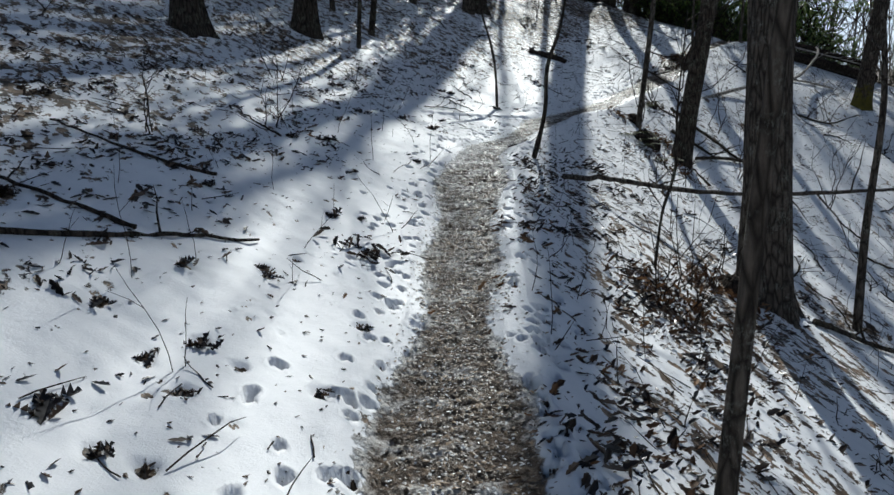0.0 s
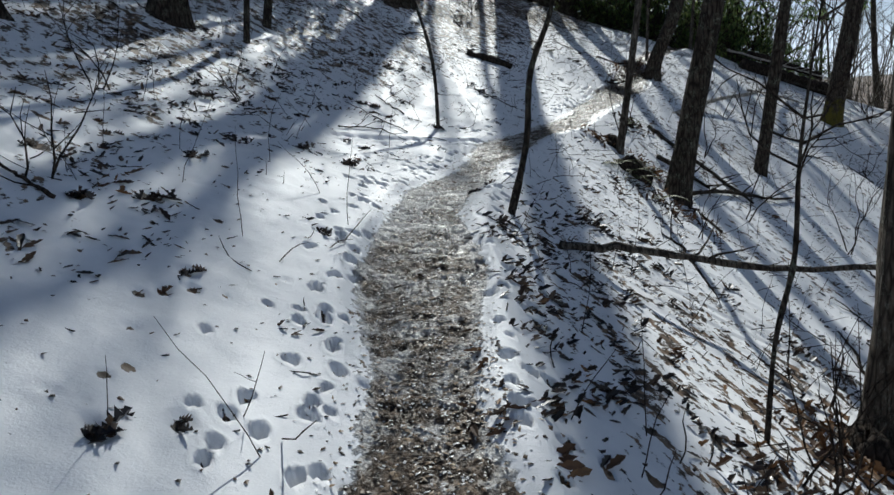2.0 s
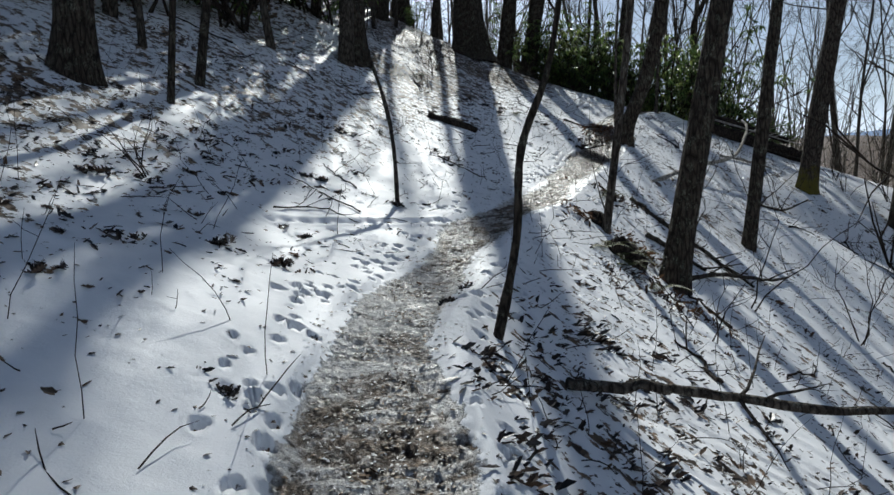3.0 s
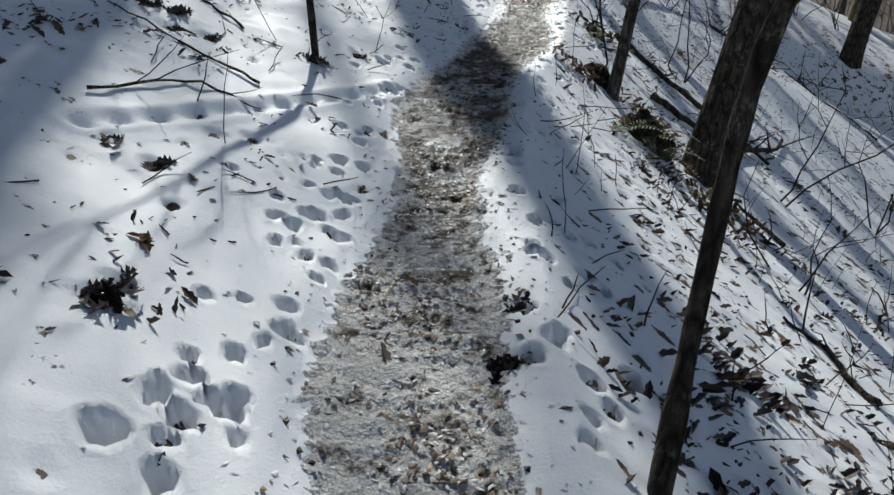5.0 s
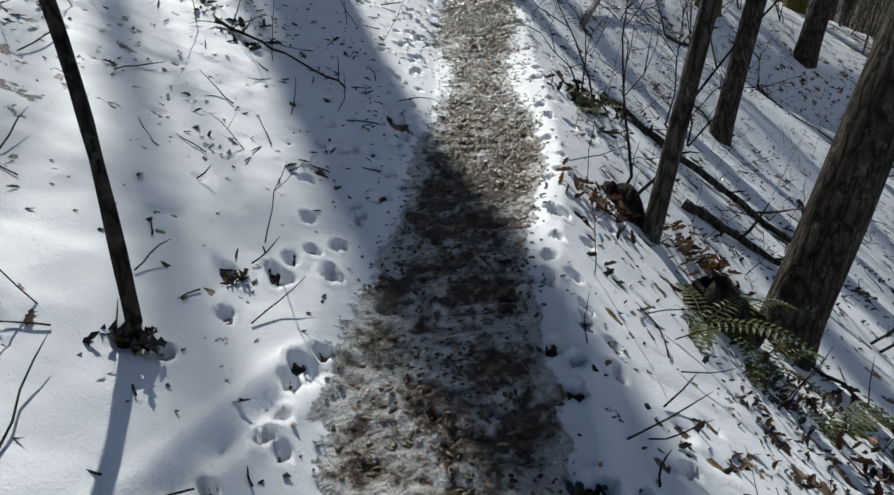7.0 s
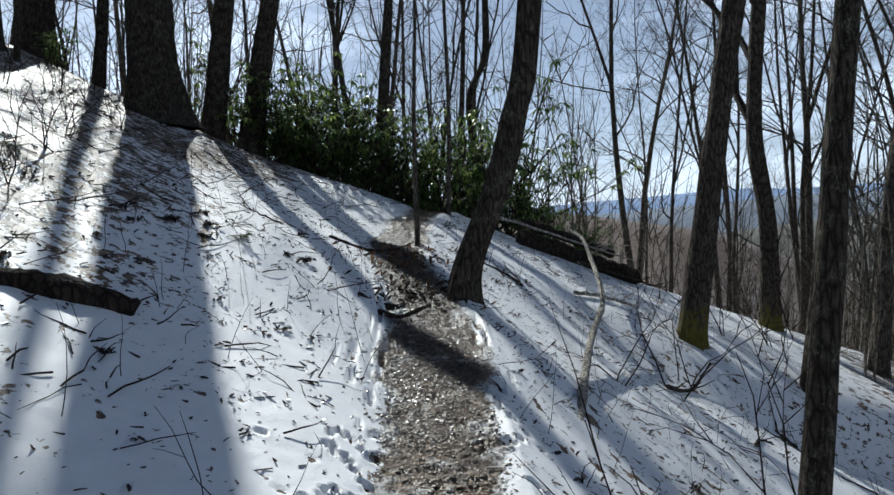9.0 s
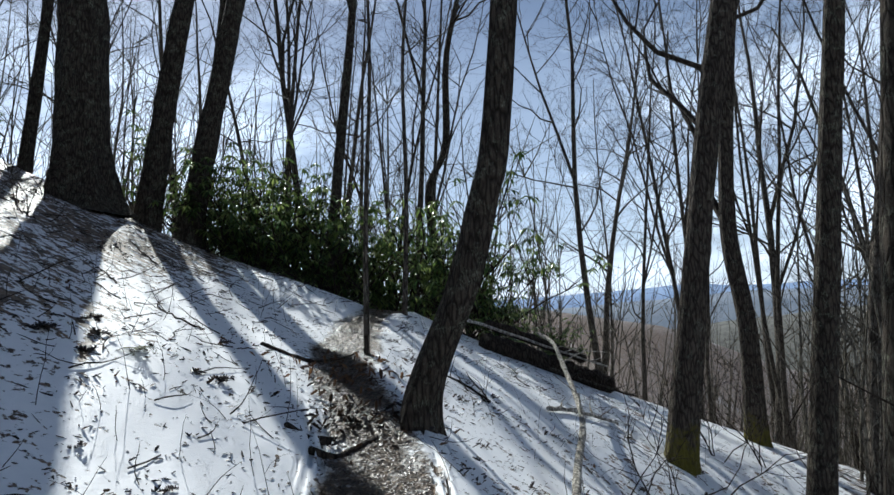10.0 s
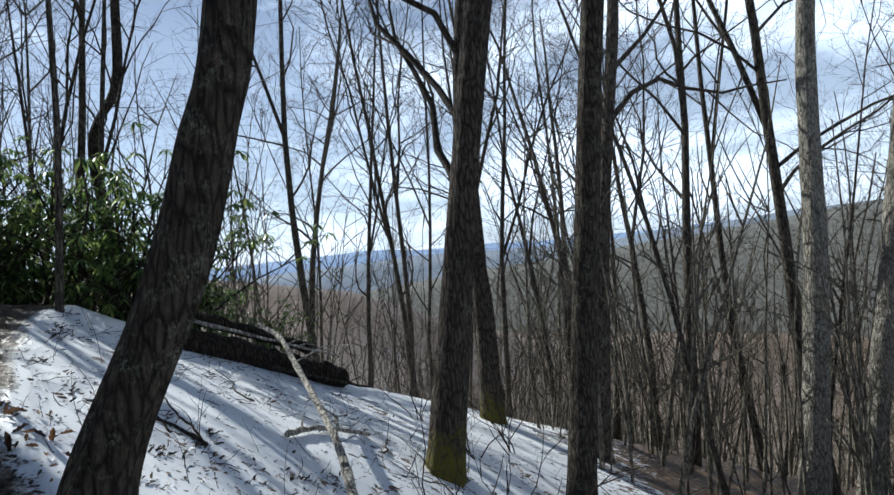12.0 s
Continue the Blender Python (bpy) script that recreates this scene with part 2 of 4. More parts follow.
# ---- the land ----
TRAIL = [(-2.2, -14.0, -2.5), (-0.7, -5.0, -1.2), (-0.3, -0.3, -0.52), (-0.12, 3.3, -0.17), (0.33, 7.04, 0.41), (1.0, 8.8, 0.63), (1.83, 10.37, 0.84),
         (2.86, 11.62, 0.97), (4.05, 13.4, 1.2), (5.75, 15.85, 1.62), (6.85, 18.1, 2.17), (9.2, 20.9, 2.5), (13.0, 23.6, 2.7), (22.0, 28.0, 3.0)]
HUMPS = ((3.95, 10.3, -0.2, 0.9), (-0.6, 7.6, 0.15, 1.1), (6.75, 13.0, -0.16, 1.2), (4.6, 17.0, 0.1, 1.4), (9.0, 22.4, 0.3, 1.9))
CREST_A, CREST_B = (6.0, 25.2), (11.5, 20.6)


def smooth_line(points, n):
    """A Catmull-Rom curve through the points, n pieces between each two."""
    p = np.array([points[0], *points, points[-1]], float)
    out = []
    for i in range(1, len(p) - 2):
        for t in np.arange(n) / n:
            a, b, c, d = p[i - 1], p[i], p[i + 1], p[i + 2]
            out.append(0.5 * (2 * b + (c - a) * t + (2 * a - 5 * b + 4 * c - d) * t * t + (3 * b - a - 3 * c + d) * t ** 3))
    return np.array([*out, p[-1]])


LINE = smooth_line(TRAIL, 8)


def across(x, y):
    """Signed distance from the trail's middle (right is positive), the trail's height there, and the way along it."""
    x, y = np.atleast_1d(np.asarray(x, float)), np.atleast_1d(np.asarray(y, float))
    best, u, zt, along = np.full(x.shape, 1e18), np.zeros(x.shape), np.zeros(x.shape), np.zeros(x.shape)
    run = 0.0
    for i, (a, b) in enumerate(zip(LINE[:-1], LINE[1:])):
        d = b[:2] - a[:2]
        size = math.hypot(*d)
        t = ((x - a[0]) * d[0] + (y - a[1]) * d[1]) / size ** 2
        t = np.clip(t, -1e9 if i == 0 else 0, 1e9 if i == len(LINE) - 2 else 1)
        px, py = x - a[0] - t * d[0], y - a[1] - t * d[1]
        far = px ** 2 + py ** 2
        near = far < best
        best = np.where(near, far, best)
        u = np.where(near, (px * d[1] - py * d[0]) / size, u)
        zt = np.where(near, a[2] + np.clip(t, -40, 40) * (b[2] - a[2]), zt)
        along = np.where(near, run + t * size, along)
        run += size
    return u, zt, along


def land(x, y):
    """The height of the bare hillside, without prints or lumps."""
    u, zt, along = across(x, y)
    l, r = np.maximum(-u - 0.3, 0), np.maximum(u - 0.42, 0)
    left = np.where(l < 3.2, 0.38 * l + 0.028 * l * l, 1.503 + 0.54 * (l - 3.2))
    left = np.where(l > 12, 6.255 + 0.2 * np.minimum(l - 12, 40), left)
    steep = 0.54 + 0.11 * np.exp(-((along - 27.5) / 4) ** 2) - 0.1 * np.clip((along - 33) / 3, 0, 1)
    right = np.where(r < 5, steep * r, 5 * steep + 0.42 * (r - 5))
    right = np.where(r > 40, 5 * steep + 14.7 + 0.12 * (r - 40), right)
    right = np.minimum(right, 60)
    z = zt + left - right
    (ax, ay), (bx, by) = CREST_A, CREST_B
    size = math.hypot(bx - ax, by - ay)
    c = ((bx - ax) * (y - ay) - (by - ay) * (x - ax)) / size
    c = np.maximum(c + 0.5, 0)
    for hx, hy, rise, wide in HUMPS:
        z = z + rise * np.exp(-((x - hx) ** 2 + (y - hy) ** 2) / wide ** 2)
    return z - np.where(c < 2, 0.1 * c * c, 0.4 + 0.4 * (c - 2)) * np.clip(1 - c / 200, 0.2, 1)

from mathutils.bvhtree import BVHTree


def part(name, data, mat, parent=None, label="", smooth=True):
    """One mesh object of (vertices, faces) under a thing."""
    verts, faces = data
    me = bpy.data.meshes.new(name)
    me.from_pydata([tuple(v) for v in verts], [], faces)
    me.materials.append(mat)
    if smooth:
        me.polygons.foreach_set("use_smooth", [True] * len(me.polygons))
    me.update()
    ob = new(name, me)
    if parent is not None:
        ob.parent = parent
    if label:
        ob["label"] = label
    return ob


rng = random.Random(7)
AXIS_A, AXIS_D = Vector((-0.1, -0.3)), Vector((0.405, 0.914)).normalized()
AXIS_N = Vector((AXIS_D.y, -AXIS_D.x))
_p = (LINE[:, 0] - AXIS_A.x) * AXIS_D.x + (LINE[:, 1] - AXIS_A.y) * AXIS_D.y
_q = (LINE[:, 0] - AXIS_A.x) * AXIS_N.x + (LINE[:, 1] - AXIS_A.y) * AXIS_N.y


def spread(core, step, growth, reach):
    """Places from -reach to reach, evenly spaced in the core and wider apart outside it."""
    lo, hi = core
    inner = list(np.arange(lo, hi, step))
    up, down, d = [hi], [lo - step], step
    while up[-1] < reach:
        d *= growth
        up.append(up[-1] + d)
    d = step
    while down[-1] > -reach:
        d *= growth
        down.append(down[-1] - d)
    return np.array(down[::-1] + inner + up)


def place_on_trail(along, u):
    """A place by the distance walked from the start of the walk and the distance to the right of the trail."""
    x = np.interp(along, TRAIL_RUN, LINE[:, 0])
    y = np.interp(along, TRAIL_RUN, LINE[:, 1])
    dx = np.interp(along + 0.2, TRAIL_RUN, LINE[:, 0]) - np.interp(along - 0.2, TRAIL_RUN, LINE[:, 0])
    dy = np.interp(along + 0.2, TRAIL_RUN, LINE[:, 1]) - np.interp(along - 0.2, TRAIL_RUN, LINE[:, 1])
    s = math.hypot(dx, dy)
    return x + u * dy / s, y - u * dx / s, math.atan2(dy, dx)


TRAIL_RUN = np.concatenate([[0], np.cumsum(np.hypot(np.diff(LINE[:, 0]), np.diff(LINE[:, 1])))])
START = 14.5


_r = random.Random(77)
LEAF_SPOTS = [(-1.0, 5.62), (-0.9, 5.7), (-1.08, 5.55), (0.65, 9.9), (1.02, 9.78), (0.45, 9.75), (2.05, 12.76), (1.55, 9.85), (2.2, 9.0), (2.3, 9.25), (2.05, 8.75), (1.12, 9.8), (0.26, 9.5), (0.82, 9.2), (0.41, 9.52)]
LEAF_SPOTS += [tuple(float(v) for v in place_on_trail(START + _r.uniform(0.5, 15), _r.choice((-1, -1, 1)) * _r.uniform(0.5, 2.2))[:2]) for k in range(34)]
CLUMP_SPOTS = ((0.95, 10.57), (-0.69, 4.2), (-1.71, 2.59), (-1.28, 2.5), (-0.63, 3.1), (-1.42, 2.27), (-1.56, 1.79), (-1.18, 1.63), (-0.75, 2.35), (-3.1, 5.0), (-2.06, 4.54), (-0.95, 5.84), (-1.54, 6.34),
               (-0.64, 4.15), (-1.18, 3.39), (-0.98, 4.67), (-0.77, 4.79), (-0.19, 11.25), (0.22, 10.77), (-1.24, 7.84), (-0.91, 8.0), (-0.52, 8.32), (-0.12, 8.33), (-0.34, 6.71),
               (0.08, 10.77), (-0.14, 9.26), (0.0, 9.14), (-0.17, 8.24), (0.17, 10.53), (0.37, 10.54), (0.88, 7.92), (1.04, 8.15), (1.29, 10.85), (2.03, 12.75))

CLUMP_SPOTS += tuple(tuple(float(v) for v in place_on_trail(START + _r.uniform(0.3, 9), -_r.uniform(0.75, 2.6))[:2]) for k in range(30))
CLUMP_SPOTS += tuple(tuple(float(v) for v in place_on_trail(START + _r.uniform(14.5, 19), -_r.uniform(0.9, 2.8))[:2]) for k in range(16))


def build_ground():
    ps = spread((-0.6, 14.5), 0.018, 1.1, 3000)
    qs = spread((-1.2, 1.1), 0.0155, 1.075, 3000)
    P, Q = np.meshgrid(ps, qs, indexing="ij")
    bow = np.interp(P, _p, _q)
    X = AXIS_A.x + P * AXIS_D.x + (Q + bow) * AXIS_N.x
    Y = AXIS_A.y + P * AXIS_D.y + (Q + bow) * AXIS_N.y
    shape = X.shape
    x, y = X.ravel(), Y.ravel()
    z = land(x, y)
    u, zt, along = across(x, y)
    near = (np.abs(u) < 14) & (y > -8) & (y < 40)
    idx = np.nonzero(near)[0]
    rough, wide = np.zeros(len(x)), np.zeros(len(x))
    for i in idx:
        v = Vector((x[i], y[i], 0))
        wide[i] = noise.noise(v * 0.7)
        rough[i] = noise.noise(v * 3.1) * 0.6 + (noise.noise(v * 9.0) * 0.4 if abs(u[i]) < 3 else 0)
    width = 0.265 + 0.05 * np.sin(along * 1.3) + 0.05 * np.sin(along * 3.1 + 1)
    upper = np.clip((along - START - 12) / 3, 0, 1)
    width = width + 0.06 * upper
    trod = np.clip((width - np.abs(u) + (0.05 + 0.2 * upper) * rough) / (0.16 + 0.14 * upper) + 0.5, 0, 1)
    snow = np.ones(len(x))
    snow -= 0.42 * np.clip((-u - 1.0) / 1.8, 0, 1) + np.clip((u - 6.5) / 5, 0, 0.85) + (0.4 - 0.16 * np.clip((along - START - 5.5) / 3, 0, 1)) * np.clip((u - 0.42) / 0.6, 0, 1)
    snow -= 0.06 * np.clip((along - START - 14) / 3, 0, 1) * np.clip((-u - 0.6) / 1, 0, 1)
    snow -= 0.16 * np.clip((along - START - 18) / 4, 0, 1) * np.clip((-u - 1.8) / 1.5, 0, 1)
    snow += 0.22 * wide * np.clip(np.abs(u) - 1, 0, 1)
    snow = np.where(along > START + 38, 0.15, snow)
    icy = np.exp(-((along - START - 8.0) / 3.2) ** 2)
    snow = np.where(trod > 0.05, np.clip(0.38 + 0.34 * icy + 0.18 * wide, 0, 1) * trod + snow * (1 - trod), snow)
    z = z + np.where(near, (0.035 * wide + 0.018 * rough) * np.clip(np.abs(u) / 1.2, 0.25, 1.3), 0)
    z = z - 0.035 * trod * (1 - 0.6 * upper) + 0.016 * np.exp(-((np.abs(u) - width - 0.1) / 0.09) ** 2) * (1 - np.clip((along - START - 7) / 4, 0, 1))
    z = z + np.where(trod > 0.4, 0.010 * np.sin(along * 62 + 3 * np.sin(along * 2.3) + 8 * rough) * np.clip(rough + 0.6, 0, 1), 0)
    # boot and paw prints along both edges of the trodden strip
    r = random.Random(3)
    for k in range(760):
        s = START + r.uniform(-1.0, 17.5)
        side = r.choice((-1, -1, -1, 1, 1))
        off = side * (0.34 + abs(r.gauss(0.05, 0.15)))
        if r.random() < 0.12:
            off = r.uniform(-0.9, 0.75)
        if r.random() < 0.25:
            off = r.uniform(-0.25, 0.25)
        fx, fy, ang = place_on_trail(s, off)
        size = r.choice((0.017, 0.02, 0.023, 0.027)) if r.random() < 0.95 else 0.033
        ang += r.gauss(0, 0.35)
        dx, dy = x - fx, y - fy
        m = np.nonzero(np.abs(dx) + np.abs(dy) < 0.5)[0]
        a = (dx[m] * math.cos(ang) + dy[m] * math.sin(ang)) / (size * r.uniform(1.0, 1.35))
        b = (-dx[m] * math.sin(ang) + dy[m] * math.cos(ang)) / size
        turn = np.arctan2(b, a)
        d = (a * a + b * b) * (1 + 0.22 * np.sin(2 * turn + k) + 0.18 * np.sin(3 * turn + 2.3 * k) + 0.12 * np.sin(5 * turn + k * 0.7))
        depth = r.uniform(0.06, 0.115) if abs(off) > 0.28 else 0.018
        z[m] += -depth * np.exp(-d ** 3 * 0.6) + 0.008 * np.exp(-((np.sqrt(d) - 1.5) / 0.35) ** 2)
        # litter shows in many prints; their inner shade is put into this dark too
        if abs(off) > 0.3 and r.random() < (0.75 if off > 0 else 0.6):
            snow[m] -= 0.95 * np.exp(-d * d * 1.5)
    # hollows that leaves have melted into the snow
    r = random.Random(41)
    hollows = [(hx, hy, 0.03, 0.036) for hx, hy in LEAF_SPOTS] + [(hx, hy, 0.036, 0.046) for hx, hy in CLUMP_SPOTS] + [(2.57, 12.0, 0.075, 0.1), (2.5, 11.85, 0.03, 0.05)]
    for k in range(520):
        s, off = START + r.uniform(-0.5, 17), r.choice((-1, 1, 1)) * (0.5 + abs(r.gauss(0.1, 0.9)))
        hx, hy, ang = place_on_trail(s, off)
        hollows.append((hx, hy, r.uniform(0.01, 0.03), r.uniform(0.025, 0.06) if off > 0 else r.uniform(0.012, 0.03)))
    for hx, hy, a, b in hollows:
        ang = r.gauss(-1.05, 0.35)
        dx, dy = x - hx, y - hy
        m = np.nonzero(np.abs(dx) + np.abs(dy) < 0.5)[0]
        p, q = dx[m] * math.cos(ang) + dy[m] * math.sin(ang), -dx[m] * math.sin(ang) + dy[m] * math.cos(ang)
        turn = np.arctan2(q, p)
        d = ((p / b) ** 2 + (q / a) ** 2) * (1 + 0.25 * np.sin(2 * turn + 9 * hx) + 0.2 * np.sin(3 * turn + 7 * hy) + 0.15 * np.sin(5 * turn + hx))
        z[m] -= r.uniform(0.4, 0.8) * min(a, b) * np.exp(-d ** 2 * 0.7)
        snow[m] -= 0.75 * np.exp(-d ** 2 * 2.2)
    # the furrow of a small snowball that rolled down to the trail
    ax, ay = place_on_trail(START + 10.2, -0.38)[:2]
    bx, by = place_on_trail(START + 8.6, -1.35)[:2]
    t = np.clip(((x - ax) * (bx - ax) + (y - ay) * (by - ay)) / ((bx - ax) ** 2 + (by - ay) ** 2), 0, 1)
    d = np.hypot(x - ax - t * (bx - ax), y - ay - t * (by - ay))
    z += -0.022 * np.exp(-(d / 0.03) ** 2) * (1 + np.sin(t * 70) * 0.6) + 0.01 * np.exp(-((d - 0.07) / 0.03) ** 2)
    n, k = shape
    ids = np.arange(n * k).reshape(n, k)
    quads = np.stack([ids[:-1, :-1], ids[:-1, 1:], ids[1:, 1:], ids[1:, :-1]], -1).reshape(-1, 4)[:, ::-1]
    me = bpy.data.meshes.new("ground")
    me.vertices.add(n * k)
    me.vertices.foreach_set("co", np.stack([x, y, z], -1).ravel())
    me.loops.add(quads.size)
    me.loops.foreach_set("vertex_index", quads.ravel())
    me.polygons.add(len(quads))
    me.polygons.foreach_set("loop_start", np.arange(0, quads.size, 4))
    me.polygons.foreach_set("use_smooth", np.ones(len(quads), bool))
    me.update(calc_edges=True)
    for name, values in (("trodden", trod), ("snow", np.clip(snow, 0, 1))):
        me.attributes.new(name, "FLOAT", "POINT").data.foreach_set("value", values.astype(np.float32))
    me.materials.append(GROUND)
    return tagged(new("ground", me), "snow-covered hillside with a trodden icy footpath", "ground", kind="structure")


GROUND_OB = build_ground()
GROUND_TREE = BVHTree.FromPolygons([v.co for v in GROUND_OB.data.vertices], [tuple(p.vertices) for p in GROUND_OB.data.polygons])


def ground_z(x, y):
    place, _, _, _ = GROUND_TREE.ray_cast(Vector((x, y, 90)), Vector((0, 0, -1)))
    return place.z


# ---- far ridges ----
def ridge(name, mat, distance, tops, label):
    """A long wooded ridge round the open side: a slope with a wavering crest, given by heading and height."""
    verts, faces = [], []
    heads = np.linspace(-20, 140, 161)
    for i, h in enumerate(heads):
        c, s = math.cos(radians(h)), math.sin(radians(h))
        top = np.interp(h, [a for a, b in tops], [b for a, b in tops]) * distance / 57.3
        top += distance * 0.004 * (noise.noise(Vector((h * 0.16, distance, 0))) + 0.4 * noise.noise(Vector((h * 0.7, distance, 4))))
        for d, z in ((0.72, -distance * 0.14), (0.86, top - distance * 0.055), (0.95, top - distance * 0.015), (1.0, top), (1.1, top - distance * 0.05)):
            verts.append((3 + distance * d * s, 12 + distance * d * c, z))
        if i:
            for j in range(4):
                a = (i - 1) * 5 + j
                faces.append((a, a + 1, a + 6, a + 5))
    return tagged(part(name, (verts, faces), mat), label, "mountain", kind="structure")


# backdrop ridges: distance haze is painted on the first two, all three glow
ridge("backdrop", HILL_FAR_HAZED, 2600, [(-20, 1.0), (40, 1.1), (60, 1.6), (75, 1.1), (140, 1.4)], "mountain ridge far across the valley, haze put into its blue colour")
ridge("backdrop", HILL_MID_HAZED, 1300, [(-20, 0.2), (50, 0.3), (64, 0.9), (80, 0.6), (95, 1.6), (140, 2.4)], "wooded ridge across the valley, haze put into its grey-blue colour")
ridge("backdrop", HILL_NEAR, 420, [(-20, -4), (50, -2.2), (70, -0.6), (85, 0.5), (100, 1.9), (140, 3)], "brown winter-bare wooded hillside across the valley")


# ---- trees ----
def tube(data, pts, radii, sides=6, cap=True):
    """Adds a tapering tube along the points."""
    verts, faces = data
    base = len(verts)
    prev = None
    for i, (p, r) in enumerate(zip(pts, radii)):
        p = Vector(p)
        d = (Vector(pts[min(i + 1, len(pts) - 1)]) - Vector(pts[max(i - 1, 0)])).normalized()
        side = prev - d * prev.dot(d) if prev is not None else d.cross(Vector((0.31, 0.95, 0.11)))
        side.normalize()
        prev = side
        other = d.cross(side)
        for k in range(sides):
            a = 2 * math.pi * k / sides
            verts.append(p + (side * math.cos(a) + other * math.sin(a)) * r)
    n = len(pts)
    for i in range(n - 1):
        for k in range(sides):
            a, b = base + i * sides + k, base + i * sides + (k + 1) % sides
            faces.append((a, b, b + sides, a + sides))
    if cap:
        faces.append(tuple(base + (n - 1) * sides + k for k in range(sides)))
        faces.append(tuple(base + k for k in reversed(range(sides))))
    return data


def wander(r, start, way, length, n, bend, lift=0.0):
    """A crooked line of n pieces from start along way."""
    pts, p, d = [Vector(start)], Vector(start), Vector(way).normalized()
    for i in range(n):
        d = (d + Vector((r.gauss(0, bend), r.gauss(0, bend), r.gauss(0, bend) + lift))).normalized()
        p = p + d * (length / n)
        pts.append(p.copy())
    return pts


def aside(r, way, angle):
    """A direction that leans from way by the angle in degrees, to a random side."""
    way = Vector(way).normalized()
    o = way.cross(Vector((r.gauss(0, 1), r.gauss(0, 1), r.gauss(0, 1)))).normalized()
    return way * math.cos(radians(angle)) + o * math.sin(radians(angle))


def branch_out(r, data, start, way, length, radius, level, sides, density=1.0, fine=None):
    """A branch with its side branches; the thinnest go into fine."""
    n = (2, 4, 6)[min(level, 2)]
    pts = wander(r, start, way, length, n, 0.26, 0.08)
    radii = [radius * (1 - 0.75 * i / n) for i in range(n + 1)]
    tube(data if level > 0 or fine is None else fine, pts, radii, max(3, sides), cap=False)
    if level <= 0:
        return
    for k in range(max(2, int((3 + 3 * r.random()) * density))):
        t = r.uniform(0.25, 1.0)
        i = min(int(t * n), n - 1)
        p = pts[i].lerp(pts[i + 1], t * n - i)
        branch_out(r, data, p, aside(r, pts[i + 1] - pts[i], r.uniform(25, 55)), length * r.uniform(0.35, 0.6), max(radii[i] * 0.5, 0.004), level - 1, max(3, sides - 1), density, fine)


def rough_trunk(axis, r0, r1, sides=26, step=0.09, flare=0.5, depth=0.05, seed=0, roots=5):
    """A bark-ridged trunk along the axis, with a root flare at its foot."""
    pts, total = smooth_line([tuple(p) for p in axis], 12), 0
    seg = np.concatenate([[0], np.cumsum(np.linalg.norm(np.diff(pts, axis=0), axis=1))])
    total = seg[-1]
    stops, s = [], 0.0
    while s < total:
        stops.append(s)
        s += step * (1 + max(0, s - 4.0) * 0.5)
    stops.append(total)
    verts, faces = [], []
    for s in stops:
        c = Vector([np.interp(s, seg, pts[:, j]) for j in range(3)])
        base_r = r0 + (r1 - r0) * (s / total) ** 0.8
        for k in range(sides):
            a = 2 * math.pi * k / sides
            v = Vector((math.cos(a) * 2.2, math.sin(a) * 2.2, s * 0.55 + seed))
            ridges = abs(noise.noise(Vector((math.cos(a) * 5 / 2.2 * 2, math.sin(a) * 5, s * 0.9 + seed)))) * 2 - 0.6
            foot = flare * math.exp(-s / (0.16 + r0 * 0.8)) * (0.55 + 0.75 * max(0, math.cos(a * roots + seed + noise.noise(v) * 2)))
            rr = base_r * (1 + depth * ridges + 0.10 * noise.noise(v) + foot)
            verts.append(c + Vector((math.cos(a) * rr, math.sin(a) * rr, 0)))
    n = len(stops)
    for i in range(n - 1):
        for k in range(sides):
            a, b = i * sides + k, i * sides + (k + 1) % sides
            faces.append((a, b, b + sides, a + sides))
    faces.append(tuple((n - 1) * sides + k for k in range(sides)))
    return verts, faces


def thing(name, x, y, z, label, category, group=""):
    ob = new(name)
    ob.location = (x, y, z)
    ob.empty_display_size = 0.2
    return tagged(ob, label, category, group)


def near_tree(x, y, radius, height, lean, mat, label, seed, bend=None, limbs=9, first=0.45, flare=0.5, roots=5, sink=0.25, density=1.0, twig_level=2, depth=0.09, reach=0.28, name="tree"):
    """A tree whose trunk shows well. lean: how far its top stands aside for each metre of height; bend: more points of the axis near the foot."""
    z = ground_z(x, y)
    r = random.Random(seed)
    root = thing(name, x, y, z, label, "tree")
    axis = [(0, 0, -sink)] + [tuple(b) for b in (bend or [])]
    h0 = axis[-1][2]
    lx, ly = axis[-1][0], axis[-1][1]
    for i in range(1, 5):
        h = h0 + (height - h0) * i / 4
        axis.append((lx + lean[0] * (h - h0) + r.gauss(0, 0.012) * h, ly + lean[1] * (h - h0) + r.gauss(0, 0.012) * h, h))
    part("trunk", rough_trunk(axis, radius, radius * 0.3, 30 if radius > 0.12 else 14, 0.09, flare, depth, seed * 1.7, roots), mat, root)
    pts = smooth_line(axis, 10)
    fine = ([], [])
    for k in range(limbs):
        f = first + (0.97 - first) * (k + r.random() * 0.8) / max(limbs, 1)
        hz = f * height
        c = Vector([np.interp(hz, pts[:, 2], pts[:, j]) for j in range(3)])
        way = aside(r, (lean[0], lean[1], 1), r.uniform(30, 60))
        big = ([], [])
        branch_out(r, big, c, way, height * reach * (1.15 - f * 0.6) * r.uniform(0.7, 1.2), max(radius * (1 - f) * 0.55, 0.012), twig_level, 5, density, fine)
        part("limb", big, mat, root)
    if fine[0]:
        tagged(part("crown", fine, BARK_TWIG, root, "crown of thin leafless twigs"), kind="stuff")
    return root


